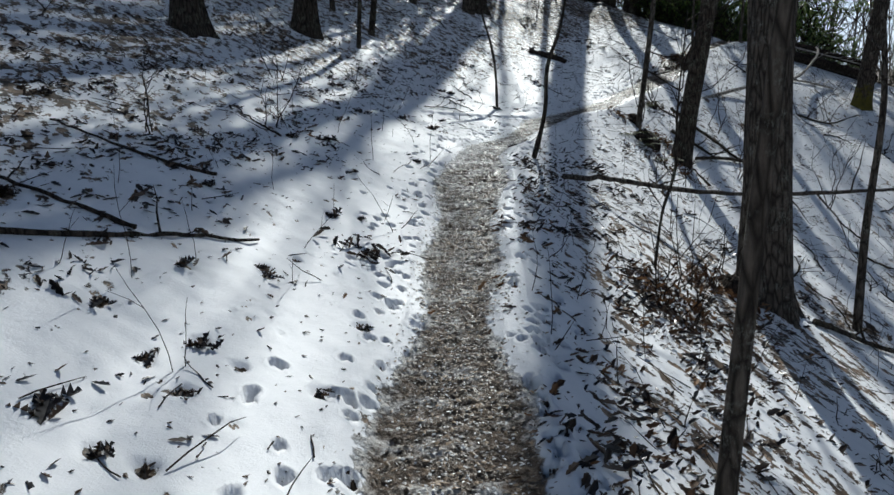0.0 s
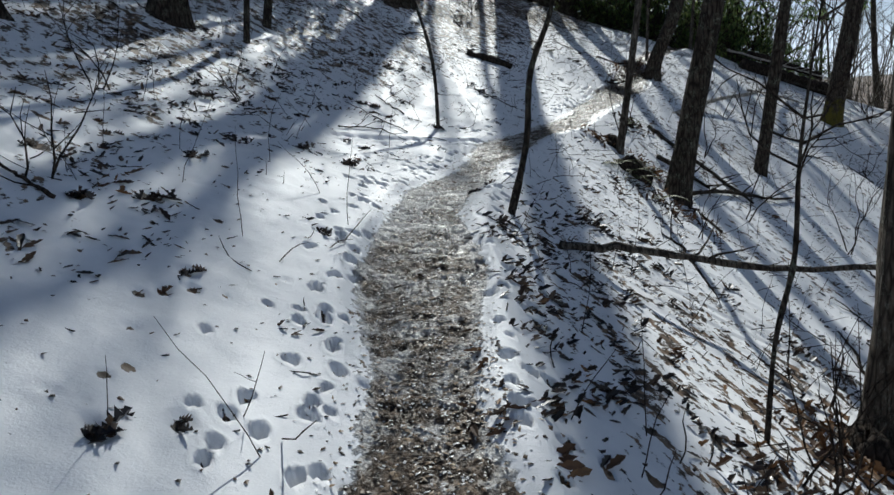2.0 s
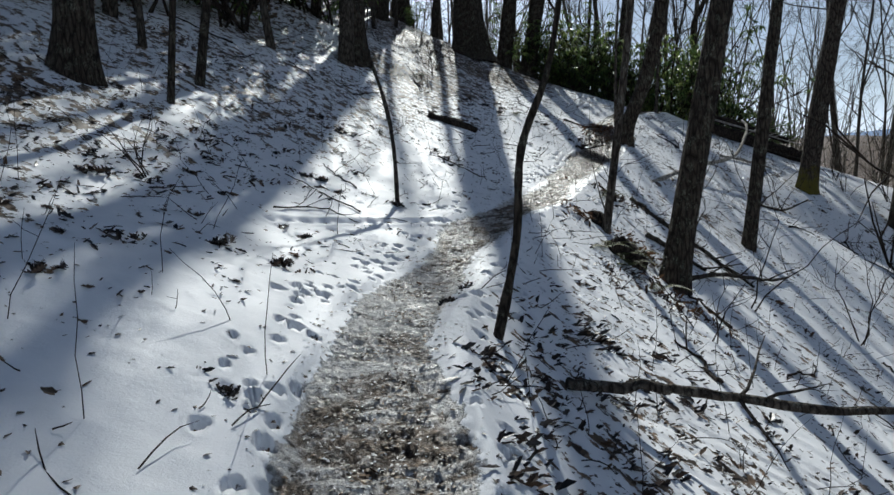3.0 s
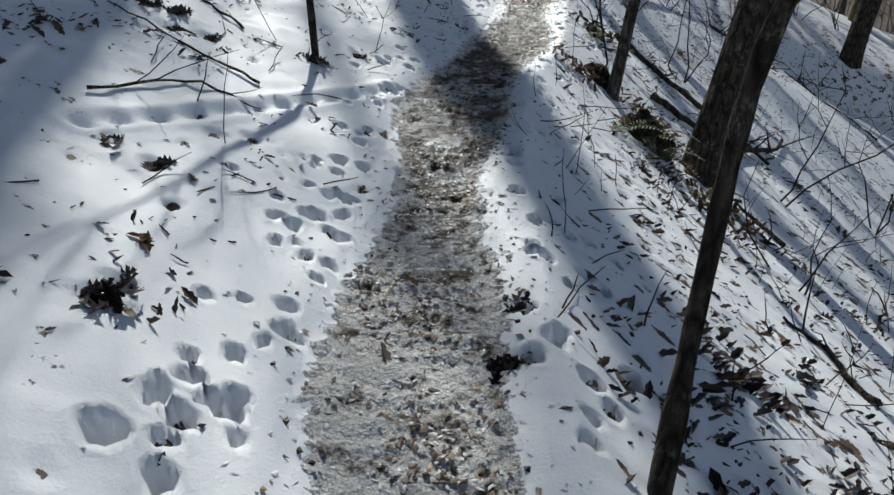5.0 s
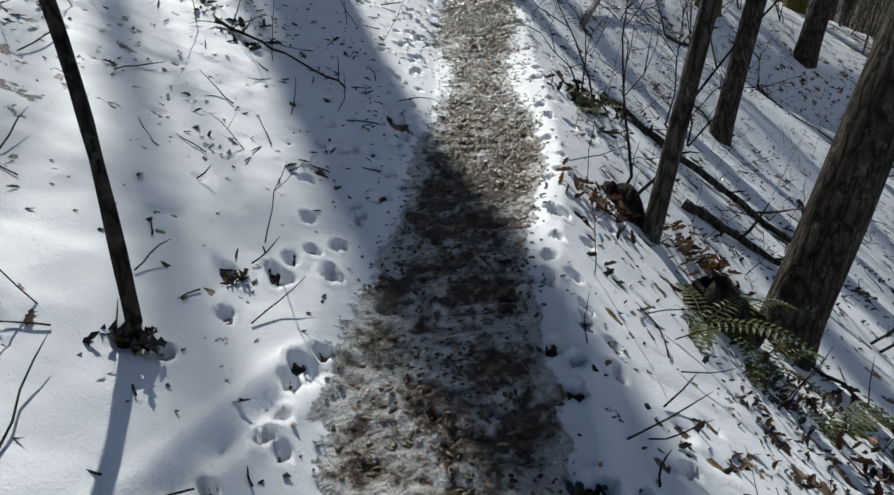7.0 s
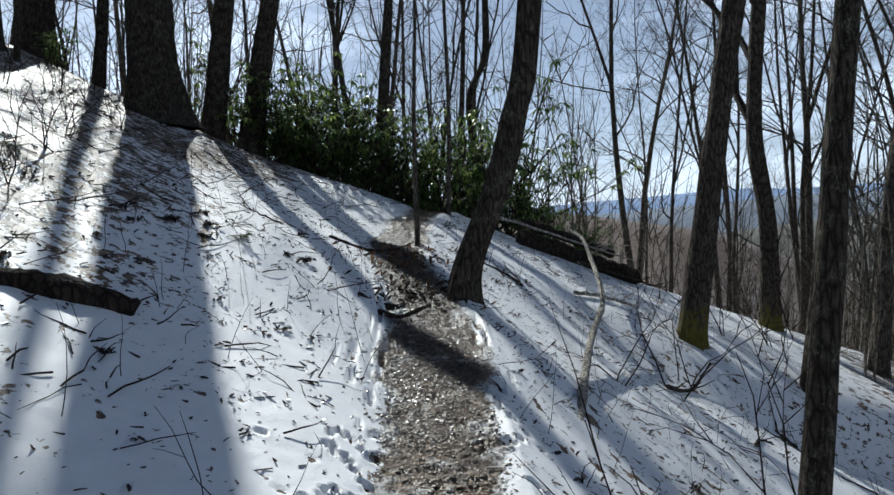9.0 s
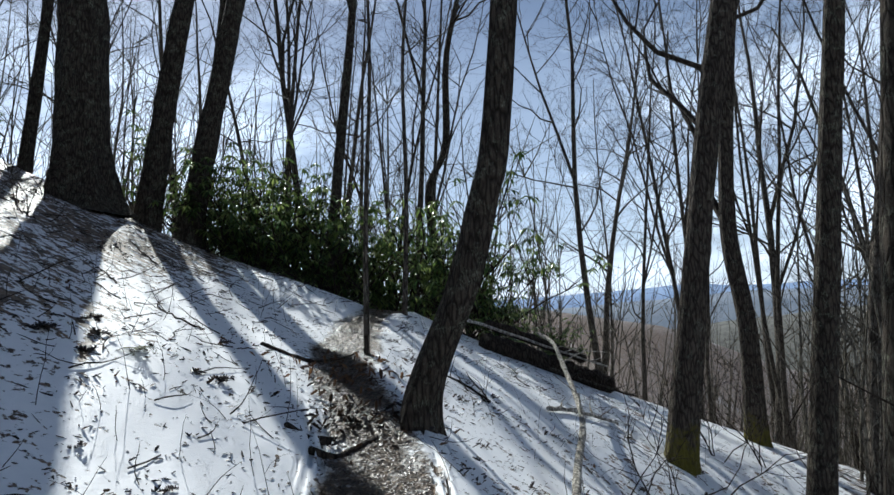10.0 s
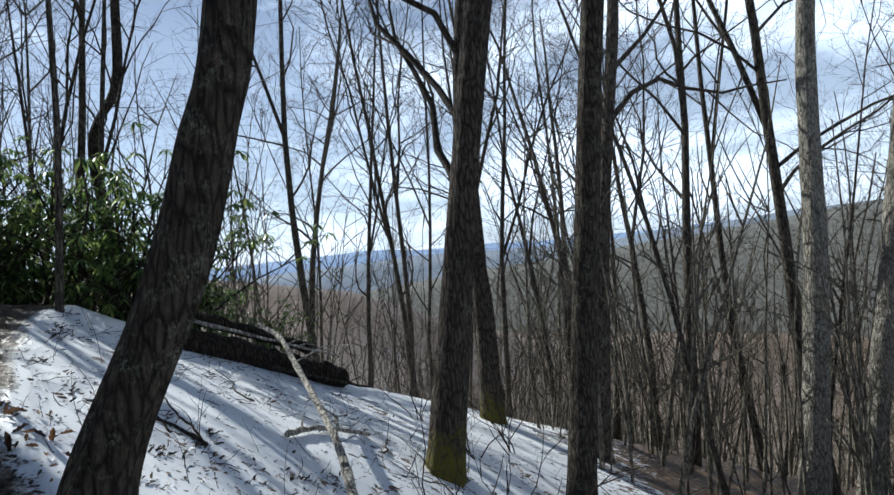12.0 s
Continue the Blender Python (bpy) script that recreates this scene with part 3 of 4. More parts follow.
# the trees beside the walk
near_tree(2.95, 5.8, 0.235, 15, (0.02, -0.01), BARK_GREY, "tall dark rough-barked oak trunk on the snowy slope", 11, first=0.35, limbs=8, flare=0.8, depth=0.09)
near_tree(0.80, 1.95, 0.042, 6.5, (0.09, -0.04), BARK_GREY, "slim grey-barked sapling at the edge of the footpath", 12, limbs=7, flare=0.15, depth=0.02, twig_level=1, name="sapling", first=0.4)
near_tree(3.85, 10.36, 0.15, 13, (0.15, -0.105), BARK_DARK, "leaning dark tree trunk with ferns at its foot", 13, first=0.3, limbs=9)
near_tree(3.32, 10.85, 0.052, 8, (0.11, -0.07), BARK_GREY, "slim leaning grey sapling beside the footpath", 14, limbs=8, flare=0.25, depth=0.03, twig_level=1, name="sapling")
near_tree(6.74, 12.96, 0.112, 14, (0.085, -0.065), BARK_DARK, "dark straight tree on the lower slope", 15, first=0.35)
near_tree(6.28, 16.03, 0.155, 15, (0.1, -0.1), BARK_DARK, "dark crooked tree with a swept foot beside the footpath", 16, bend=[(0.04, -0.03, 0.3), (0.3, -0.28, 1.12), (0.45, -0.42, 1.8), (0.58, -0.55, 2.6)], first=0.28, limbs=10, flare=0.8, roots=3)
near_tree(10.83, 16.5, 0.2, 18, (0.088, -0.146), BARK_MOSSY, "tall grey tree with moss on its foot", 17, first=0.45, flare=0.6)
near_tree(12.05, 15.34, 0.185, 18, (0.05, -0.12), BARK_DARK, "straight dark-barked tree on the slope's edge", 18, first=0.42)
near_tree(-2.15, 11.6, 0.2, 15, (0.1, 0.01), BARK_DARK, "dark tree on the upper slope with a broad foot", 19, flare=0.9)
near_tree(-1.3, 11.8, 0.045, 6, (0.1, 0.01), BARK_DARK, "slim dark sapling on the upper slope", 20, flare=0.3, limbs=6, twig_level=1, name="sapling", depth=0.03)
near_tree(-1.16, 13.1, 0.065, 8, (0.16, 0.0), BARK_DARK, "slim dark young tree on the upper slope", 21, flare=0.3, limbs=6, twig_level=1, depth=0.03)
near_tree(-3.35, 9.3, 0.2, 15, (0.03, 0.02), BARK_DARK, "dark tree with bare earth round its foot", 22, flare=1.0)
near_tree(1.3, 17.9, 0.27, 17, (0.0, 0.0), BARK_DARK, "thick dark tree high on the slope", 23, flare=0.6)
near_tree(5.65, 24.75, 0.5, 20, (0.05, 0.0), BARK_DARK, "massive old tree with a fluted root flare on the crest", 24, bend=[(0.0, 0.0, 3.0), (0.07, 0.0, 7.0), (0.26, 0.0, 10.0), (0.54, 0.0, 14.4)], flare=0.75, roots=6, first=0.66, limbs=9, depth=0.1, reach=0.2)
near_tree(6.95, 25.6, 0.26, 17, (0.15, -0.12), BARK_DARK, "leaning dark tree behind the massive one", 25, flare=0.4)
near_tree(7.7, 25.6, 0.27, 17, (0.17, -0.13), BARK_DARK, "leaning dark tree added on the crest to shade the slope", 26, flare=0.4)
near_tree(4.15, 28.6, 0.36, 18, (0.02, -0.01), BARK_DARK, "dark tree behind the crest", 27, flare=0.5, first=0.6, reach=0.2)
near_tree(5.2, 28.2, 0.15, 15, (0.1, -0.05), BARK_DARK, "thin dark tree behind the crest", 28, first=0.6, reach=0.2)
near_tree(6.2, 28.5, 0.16, 15, (0.05, -0.05), BARK_DARK, "thin dark tree behind the crest", 29, first=0.6, reach=0.2)
near_tree(7.15, 18.05, 0.036, 7, (0.03, -0.02), BARK_GREY, "thin sapling at the edge of the footpath", 30, limbs=6, flare=0.5, twig_level=1, name="sapling", depth=0.02, first=0.5)
near_tree(9.75, 20.8, 0.05, 9, (0.045, -0.035), BARK_GREY, "thin grey sapling before the rhododendrons", 31, limbs=7, flare=0.3, twig_level=1, name="sapling", depth=0.02, first=0.5)
near_tree(16.7, 12.6, 0.25, 18, (0.09, -0.11), BARK_PALE, "pale smooth-barked tree in full sun on the lower slope", 32, first=0.5)
near_tree(18.6, 11.6, 0.24, 18, (0.07, -0.17), BARK_PALE, "pale lichen-spotted tree in full sun on the lower slope", 33, first=0.5)
near_tree(14.8, 17.35, 0.19, 17, (0.075, -0.1), BARK_MOSSY, "crooked forked tree with a mossy foot at the wood's edge", 44, bend=[(0.1, 0.0, 2.0), (-0.05, 0.1, 4.0)], first=0.22, limbs=12, flare=0.6, reach=0.34)
near_tree(15.3, 15.7, 0.16, 15, (0.05, -0.09), BARK_GREY, "grey tree behind the slope's edge", 34, first=0.35)
near_tree(4.15, 6.2, 0.05, 5, (0.08, 0.05), BARK_GREY, "slim leaning sapling on the lower slope", 35, limbs=5, twig_level=1, name="sapling", flare=0.2, depth=0.02)

# this crest tree and the next are added to cast shade on the slope
near_tree(3.0, 26.0, 0.24, 17, (0.04, 0.0), BARK_DARK, "dark tree added on the crest to shade the slope", 37, first=0.55, reach=0.2)
near_tree(8.6, 27.4, 0.14, 15, (0.1, -0.05), BARK_DARK, "thin dark tree behind the rhododendrons", 38)
near_tree(10.4, 24.6, 0.15, 15, (0.11, -0.06), BARK_DARK, "leaning dark tree among the rhododendrons", 39)
near_tree(13.0, 23.8, 0.13, 14, (0.12, -0.07), BARK_DARK, "crooked dark tree behind the rhododendrons", 40, bend=[(0.1, 0, 2.0), (-0.05, 0.05, 4.0), (0.35, -0.2, 5.2)])


def bent_sapling(points, radii, label, seed, twigs=6):
    """A thin crooked sapling by the points of its stem above its foot."""
    x, y = points[0][:2]
    z = ground_z(x, y)
    root = thing("sapling", x, y, z, label, "sapling")
    local = [(px - x, py - y, pz) for px, py, pz in points]
    local[0] = (0, 0, -0.08)
    line = smooth_line(local, 6)
    rad = np.interp(np.linspace(0, 1, len(line)), np.linspace(0, 1, len(radii)), radii)
    r = random.Random(seed)
    rad = [a * (1 + 0.18 * r.gauss(0, 1) * 0.5) for a in rad]
    part("trunk", tube(([], []), [Vector(p) for p in line], rad, 9), BARK_DARK, root)
    fine = ([], [])
    for k in range(twigs):
        i = r.randrange(int(len(line) * 0.62), len(line) - 1)
        branch_out(r, fine, line[i], aside(r, Vector(line[i + 1]) - Vector(line[i]), r.uniform(40, 70)), r.uniform(0.4, 0.9), 0.007, 1, 4, 0.8)
    tagged(part("crown", fine, BARK_TWIG, root, "thin leafless twigs"), kind="stuff")
    return root


bent_sapling([(1.72, 5.35, 0), (1.84, 5.48, 0.45), (2.0, 5.58, 0.85), (2.04, 5.62, 1.4), (2.12, 5.6, 2.2)], [0.014, 0.013, 0.015, 0.009, 0.003], "thin twiggy sapling among dead leaves", 43, 9)
bent_sapling([(1.0, 7.4, 0), (1.2, 7.56, 0.5), (1.25, 7.55, 1.02), (1.42, 7.5, 1.5), (1.55, 7.45, 2.3), (1.68, 7.4, 3.2)], [0.03, 0.026, 0.024, 0.018, 0.01, 0.004], "thin crooked sapling at the footpath's edge", 41)
bent_sapling([(0.97, 10.6, 0), (1.01, 10.88, 0.55), (0.99, 11.15, 1.05), (0.88, 11.55, 1.72), (0.8, 12.05, 2.6), (0.72, 12.5, 3.45)], [0.024, 0.021, 0.022, 0.016, 0.01, 0.004], "thin mossy sapling in the snow above the footpath", 42)


# ---- the bare woods round about ----
def forest_tree(seed, height, radius, low):
    """A leafless woodland tree, built once and then copied."""
    r = random.Random(seed)
    root = thing("tree", 0, 0, -60, "bare grey-brown woodland tree without leaves", "tree", "bare trees in the woods")
    axis = wander(r, (0, 0, -0.6), (r.gauss(0, 0.03), r.gauss(0, 0.03), 1), height, 9, 0.045, 0.03)
    radii = [radius * (1 - 0.82 * (i / 9) ** 0.85) for i in range(10)]
    radii[0] *= 1.3
    trunk, limbs = ([], []), ([], [])
    tube(trunk, axis, radii, 9)
    if r.random() < 0.6:
        i = r.randrange(3, 5)
        way = aside(r, (0, 0, 1), r.uniform(12, 24))
        fork = wander(r, axis[i], way, height * 0.55, 6, 0.07, 0.04)
        tube(trunk, fork, [radii[i] * 0.72 * (1 - 0.8 * k / 6) for k in range(7)], 7)
        spots = [(fork, k) for k in range(1, 6)] * 2
    else:
        spots = []
    spots += [(axis, k) for k in range(low, 9)] * 2
    for line, k in spots:
        p = line[k].lerp(line[k + 1], r.random())
        f = min(p.z / height, 0.95)
        branch_out(r, limbs, p, aside(r, (0, 0, 1), r.uniform(30, 62)), height * 0.26 * (1.1 - 0.55 * f) * r.uniform(0.6, 1.2), max(radius * (1 - f) * 0.45, 0.012), 2, 4, 1.1)
    part("trunk", trunk, BARK_FAR, root)
    tagged(part("crown", limbs, BARK_FAR, root, "spreading leafless crown"), kind="stuff")
    return root


MODELS = [forest_tree(100 + i, h, ra, low) for i, (h, ra, low) in enumerate(((14, 0.1, 3), (16, 0.14, 3), (12, 0.07, 2), (15, 0.09, 4), (11, 0.055, 2), (17, 0.16, 4)))]


def plant(model, x, y, size=1.0, turn=0.0, tilt=(0.0, 0.0)):
    m = Matrix.Translation((x, y, ground_z(x, y))) @ Euler((tilt[0], tilt[1], turn)).to_matrix().to_4x4()
    ob = copy_thing(model, m)
    ob.scale = (size, size, size)
    return ob


def crest_distance(x, y):
    (ax, ay), (bx, by) = CREST_A, CREST_B
    return ((bx - ax) * (y - ay) - (by - ay) * (x - ax)) / math.hypot(bx - ax, by - ay)


def plant_woods():
    r = random.Random(5)
    taken = []

    def free(x, y, gap):
        if all((x - a) ** 2 + (y - b) ** 2 > gap * gap for a, b in taken):
            taken.append((x, y))
            return True
        return False

    def put(x, y):
        plant(r.choice(MODELS), x, y, r.uniform(0.75, 1.2), r.uniform(0, 6.28), (r.gauss(0.03, 0.03), r.gauss(0.04, 0.03)))

    made = 0
    while made < 40:  # beyond the crest
        x, y = r.uniform(-6, 26), r.uniform(23, 50)
        if 2.2 < crest_distance(x, y) < 24 and free(x, y, 1.7):
            put(x, y)
            made += 1
    made = 0
    while made < 66:  # down the open slope
        h, d = radians(r.uniform(50, 108)), r.uniform(13.5, 62)
        x, y = 3.5 + d * math.sin(h), 12.5 + d * math.cos(h)
        if (crest_distance(x, y) < 3 or h > 1.05) and free(x, y, 1.2 + d * 0.012):
            put(x, y)
            made += 1
    made = 0
    while made < 22:  # high on the upper side, more of them added for the shade they cast
        x, y = r.uniform(-11, 4), r.uniform(13, 31)
        if across(x, y)[0][0] < -4.6 and crest_distance(x, y) < 1 and free(x, y, 2.2):
            put(x, y)
            made += 1
    made = 0
    while made < 10:  # lower slope of the first stretch, and behind
        x, y = r.uniform(7, 20), r.uniform(-6, 11)
        if across(x, y)[0][0] > 6.0 and free(x, y, 2.0):
            put(x, y)
            made += 1
    for k in range(18):  # added out of view behind the crest to shade the upper slope
        y = r.uniform(27, 37)
        x = 0.26 * (y - 8) - 1.4 - 0.36 * k
        plant(MODELS[(5, 1, 0)[k % 3]], x, y, r.uniform(1.1, 1.35), r.uniform(0, 6.28), (r.gauss(0.0, 0.02), r.gauss(0.02, 0.02)))
    for x, y in ((-5, -6), (-3, -9), (4, -7), (-8, 2), (-7, -2), (6, -4)):
        put(x, y)


plant_woods()
# single trees that stand out against the sky
for model, x, y, size, turn in ((1, 21.9, 20.2, 1.1, 0.4), (3, 13.6, 26.0, 1.2, 1.0), (0, 11.2, 26.5, 1.1, 3.0), (2, 10.0, 26.0, 1.1, 5.0), (4, 12.4, 25.2, 1.1, 0.2), (0, 17.5, 22.5, 1.1, 4.0), (2, 18.6, 20.5, 1.2, 1.2), (4, 16.0, 13.8, 1.1, 2.6)):
    plant(MODELS[model], x, y, size, turn, (0.07, 0.05))
# further trees added up the slope to dapple the snow with their shadows
for model, x, y, size, turn in ((0, -2.6, 15.2, 1.0, 1.0), (2, -0.2, 16.6, 1.1, 2.0), (3, -4.4, 13.2, 1.0, 3.0), (4, 0.4, 21.0, 1.1, 4.0), (1, -3.2, 19.0, 1.0, 5.0), (2, -1.4, 21.5, 1.1, 0.5), (5, -5.6, 17.5, 1.0, 1.5), (4, -1.9, 13.9, 1.0, 2.5)):
    plant(MODELS[model], x, y, size, turn, (0.03, 0.03))
for m in MODELS:
    for o in (m, *m.children_recursive):
        bpy.data.objects.remove(o)


def thicket():
    """Thin saplings and brush down the open slope and beyond the crest."""
    r = random.Random(9)
    data = ([], [])
    n = 0
    while n < 1800:
        if r.random() < 0.82:
            h, d = radians(r.uniform(48, 112)), 11 + 75 * r.random() ** 1.3
            x, y = 3.5 + d * math.sin(h), 12.5 + d * math.cos(h)
            if (crest_distance(x, y) > 3 and h < 1.05) or (across(x, y)[0][0] < 7.2 and d < 25):
                continue
        else:
            x, y = r.uniform(4, 24), r.uniform(21, 40)
            if crest_distance(x, y) < 2.5:
                continue
            d = 14
        z = float(land(np.array([x]), np.array([y]))[0])
        h = r.uniform(2.0, 7.5)
        ra = h * r.uniform(0.0035, 0.006) + 0.004
        pts = wander(r, (x, y, z - 0.2), (r.gauss(0.08, 0.1), r.gauss(-0.06, 0.1), 1), h, 5, 0.06, 0.02)
        tube(data, pts, [ra * (1 - 0.8 * i / 5) for i in range(6)], 4, cap=False)
        for k in range(r.randrange(4, 9)):
            i = r.randrange(1, 5)
            tube(data, wander(r, pts[i], aside(r, (0, 0, 1), r.uniform(25, 65)), h * r.uniform(0.12, 0.32), 3, 0.12, 0.05), [ra * 0.5, ra * 0.4, ra * 0.3, ra * 0.15], 3, cap=False)
        n += 1
    return tagged(part("thicket", data, BARK_BRUSH), "dense thicket of thin bare saplings down the slope", "brush", kind="stuff")


thicket()


# ---- rhododendrons on the crest ----
def leaf_blade(data, base, way, up, length, width, droop):
    """A narrow pointed leaf, folded along its midrib."""
    verts, faces = data
    n = len(verts)
    way = way.normalized()
    side = way.cross(up).normalized()
    nrm = side.cross(way).normalized()
    tip_drop = Vector((0, 0, -droop * length))
    mid, tip = base + way * length * 0.55 + tip_drop * 0.4, base + way * length + tip_drop
    verts += [base, mid + side * width + nrm * width * 0.35, tip, mid - side * width + nrm * width * 0.35, mid]
    faces += [(n, n + 1, n + 4), (n + 1, n + 2, n + 4), (n + 2, n + 3, n + 4), (n + 3, n, n + 4)]


def rhododendron(seed, height, whorls):
    r = random.Random(seed)
    root = thing("rhododendron", 0, 0, -60, "dense evergreen rhododendron bush with drooping leaves", "shrub", "rhododendrons on the crest")
    leaves = ([], [])
    tips = []
    for k in range(13):
        p = Vector((r.gauss(0, 0.25), r.gauss(0, 0.25), -0.2))
        pts = wander(r, p, (r.gauss(0, 0.5), r.gauss(0, 0.5), 1), height * r.uniform(0.6, 1.0), 6, 0.16, 0.03)
        stems = tube(([], []), pts, [0.024 * (1 - 0.7 * i / 6) for i in range(7)], 5, cap=False)
        tips.append(pts[-1])
        for j in range(7):
            i = r.randrange(1, 6)
            sub = wander(r, pts[i], aside(r, (0, 0, 1), r.uniform(30, 75)), height * r.uniform(0.15, 0.36), 3, 0.18, 0.05)
            tube(stems, sub, [0.01, 0.008, 0.006, 0.004], 4, cap=False)
            tips += [sub[-1], sub[2]]
        tagged(part("stem", stems, BARK_TWIG, root), kind="stuff")
    while len(tips) < whorls:
        t = r.choice(tips)
        tips.append(t + Vector((r.gauss(0, 0.22), r.gauss(0, 0.22), r.gauss(0, 0.2))))
    for t in tips:
        turn = r.uniform(0, 6.28)
        for j in range(r.randrange(6, 10)):
            a = turn + j * 0.75 + r.gauss(0, 0.15)
            way = Vector((math.cos(a), math.sin(a), r.uniform(-0.55, 0.25)))
            leaf_blade(leaves, t + way * 0.01, way, Vector((0, 0, 1)), r.uniform(0.11, 0.19), r.uniform(0.019, 0.029), r.uniform(0.15, 0.9))
    tagged(part("foliage", leaves, LEAF_GREEN, root, "leathery dark green drooping leaves", smooth=False), kind="stuff")
    return root


def plant_rhododendrons():
    r = random.Random(21)
    models = [rhododendron(60 + i, h, 205) for i, h in enumerate((3.0, 2.7, 3.3))]
    for i in range(16):
        f = (i % 13 + r.uniform(-0.3, 0.3)) / 12
        back = 1.5 + 1.5 * (i // 13) + r.uniform(-0.25, 0.25)
        x, y = 7.4 + (12.2 - 7.4) * f + 0.64 * back, 24.6 + (20.6 - 24.6) * f + 0.77 * back
        ob = copy_thing(r.choice(models), Matrix.Translation((x, y, ground_z(x, y))) @ Euler((0, 0, r.uniform(0, 6.28))).to_matrix().to_4x4())
        s = r.uniform(0.9, 1.2) * (1.15 if 0.5 < f < 0.9 else 0.95) * (0.75 if f > 0.97 else 1)
        ob.scale = (s, s, s)
    # outlying bushes; those up the left slope are multiplied and enlarged for shade
    for x, y, s in ((2.6, 27.6, 0.5), (4.2, 27.0, 0.4), (13.2, 20.6, 0.5), (0.2, 25.0, 0.6), (-1.2, 22.8, 0.8), (-3.0, 20.6, 0.9), (-0.6, 19.6, 1.4), (-2.2, 18.0, 1.5), (-3.6, 16.4, 1.4), (-5.0, 14.6, 1.1), (-4.4, 18.6, 1.2), (1.6, 22.4, 0.7), (-3.4, 14.9, 1.0), (-2.3, 15.9, 1.1), (-1.0, 17.4, 1.2), (1.0, 20.2, 1.2), (-6.2, 13.0, 1.2), (-5.6, 16.6, 1.3), (-7.2, 14.8, 1.3), (0.2, 20.6, 0.9)):
        ob = copy_thing(r.choice(models), Matrix.Translation((x, y, ground_z(x, y))))
        ob.scale = (s, s, s)
    for m in models:
        for o in (m, *m.children_recursive):
            bpy.data.objects.remove(o)


plant_rhododendrons()


# ---- fallen wood ----
def on_ground(points, lift):
    return [Vector((x, y, ground_z(x, y) + lift)) for x, y in points]


def lying_log(points, radius, mat, label, lift, seed, name="fallen_log"):
    """A rough log along the points, with broken ends."""
    pts = on_ground(points, lift)
    line = smooth_line([tuple(p) for p in pts], 10)
    r = random.Random(seed)
    origin = pts[0].copy()
    data = ([], [])
    rad = [radius * (1 + 0.14 * noise.noise(Vector(p) * 4) + 0.05 * r.gauss(0, 1)) * (0.72 if i in (0, len(line) - 1) else 1) for i, p in enumerate(line)]
    tube(data, [Vector(p) - origin for p in line], rad, 14)
    for i, v in enumerate(data[0]):
        data[0][i] = v * 1.0 + Vector((noise.noise(v * 9 + origin), noise.noise(v * 9 - origin), noise.noise(v * 8))) * radius * 0.34
    ob = part(name, data, mat)
    ob.location = origin
    return tagged(ob, label, "log")


lying_log([(2.3, 15.44), (2.5, 15.41), (2.8, 15.34), (3.12, 15.3)], 0.095, WOOD_ROTTEN, "short dark rotten log lying in the snow", 0.0, 1)
lying_log([(10.85, 20.05), (11.5, 19.75), (12.2, 19.35), (12.9, 18.95)], 0.18, WOOD_ROTTEN, "big dark fallen log below the rhododendrons", 0.1, 2)
lying_log([(11.2, 20.3), (12.0, 19.9), (12.9, 19.5)], 0.09, WOOD_ROTTEN, "dark fallen pole behind the big log", 0.42, 3, "fallen_pole")
lying_log([(6.03, 18.38), (6.2, 18.26), (6.36, 18.12), (6.5, 18.03)], 0.032, WOOD_ROTTEN, "dark crooked root at the footpath's upper edge", 0.0, 6, "root")
lying_log([(5.2, 16.22), (5.38, 16.17), (5.56, 16.1)], 0.034, WOOD_ROTTEN, "short dark rotten branch beside the footpath", -0.005, 7)
lying_log([(5.22, 15.9), (5.42, 15.84), (5.66, 15.9), (5.85, 15.98)], 0.026, WOOD_ROTTEN, "dark root crossing the footpath below the crooked tree", -0.005, 8, "root")
lying_log([(5.6, 5.2), (6.2, 6.0), (7.0, 6.9)], 0.12, BARK_MOSSY, "mossy fallen log on the lower slope", 0.06, 4)
lying_log([(12.6, 9.9), (13.3, 10.8), (14.0, 11.6)], 0.14, WOOD_ROTTEN, "dark fallen log far down the slope", 0.08, 5)


def dead_branch(points, lift, radius, label, seed, mat=BARK_TWIG, twigs=4, rise=0.0):
    """A thin crooked dead branch with side twigs, lying along the points."""
    r = random.Random(seed)
    pts = on_ground(points, lift)
    for i, p in enumerate(pts):
        p.z += rise * i / max(len(pts) - 1, 1)
    origin = pts[0].copy()
    line = [Vector(p) - origin + Vector((r.gauss(0, 0.006), r.gauss(0, 0.006), r.gauss(0, 0.005))) for p in smooth_line([tuple(p) for p in pts], 6)]
    data = ([], [])
    tube(data, line, [radius * (1 - 0.55 * i / len(line)) * (1 + 0.1 * r.gauss(0, 1)) for i in range(len(line))], 8)
    root = thing("fallen_branch", *origin, label, "branch")
    part("stem", data, mat, root)
    for k in range(twigs):
        i = r.randrange(2, len(line) - 1)
        way = aside(r, line[i] - line[i - 1], r.uniform(30, 65))
        way.z = abs(way.z) * 0.6
        part("twig", tube(([], []), wander(r, line[i], way, r.uniform(0.15, 0.45), 4, 0.14), [radius * 0.4, radius * 0.35, radius * 0.3, radius * 0.2, radius * 0.1], 4), mat, root)
    return root


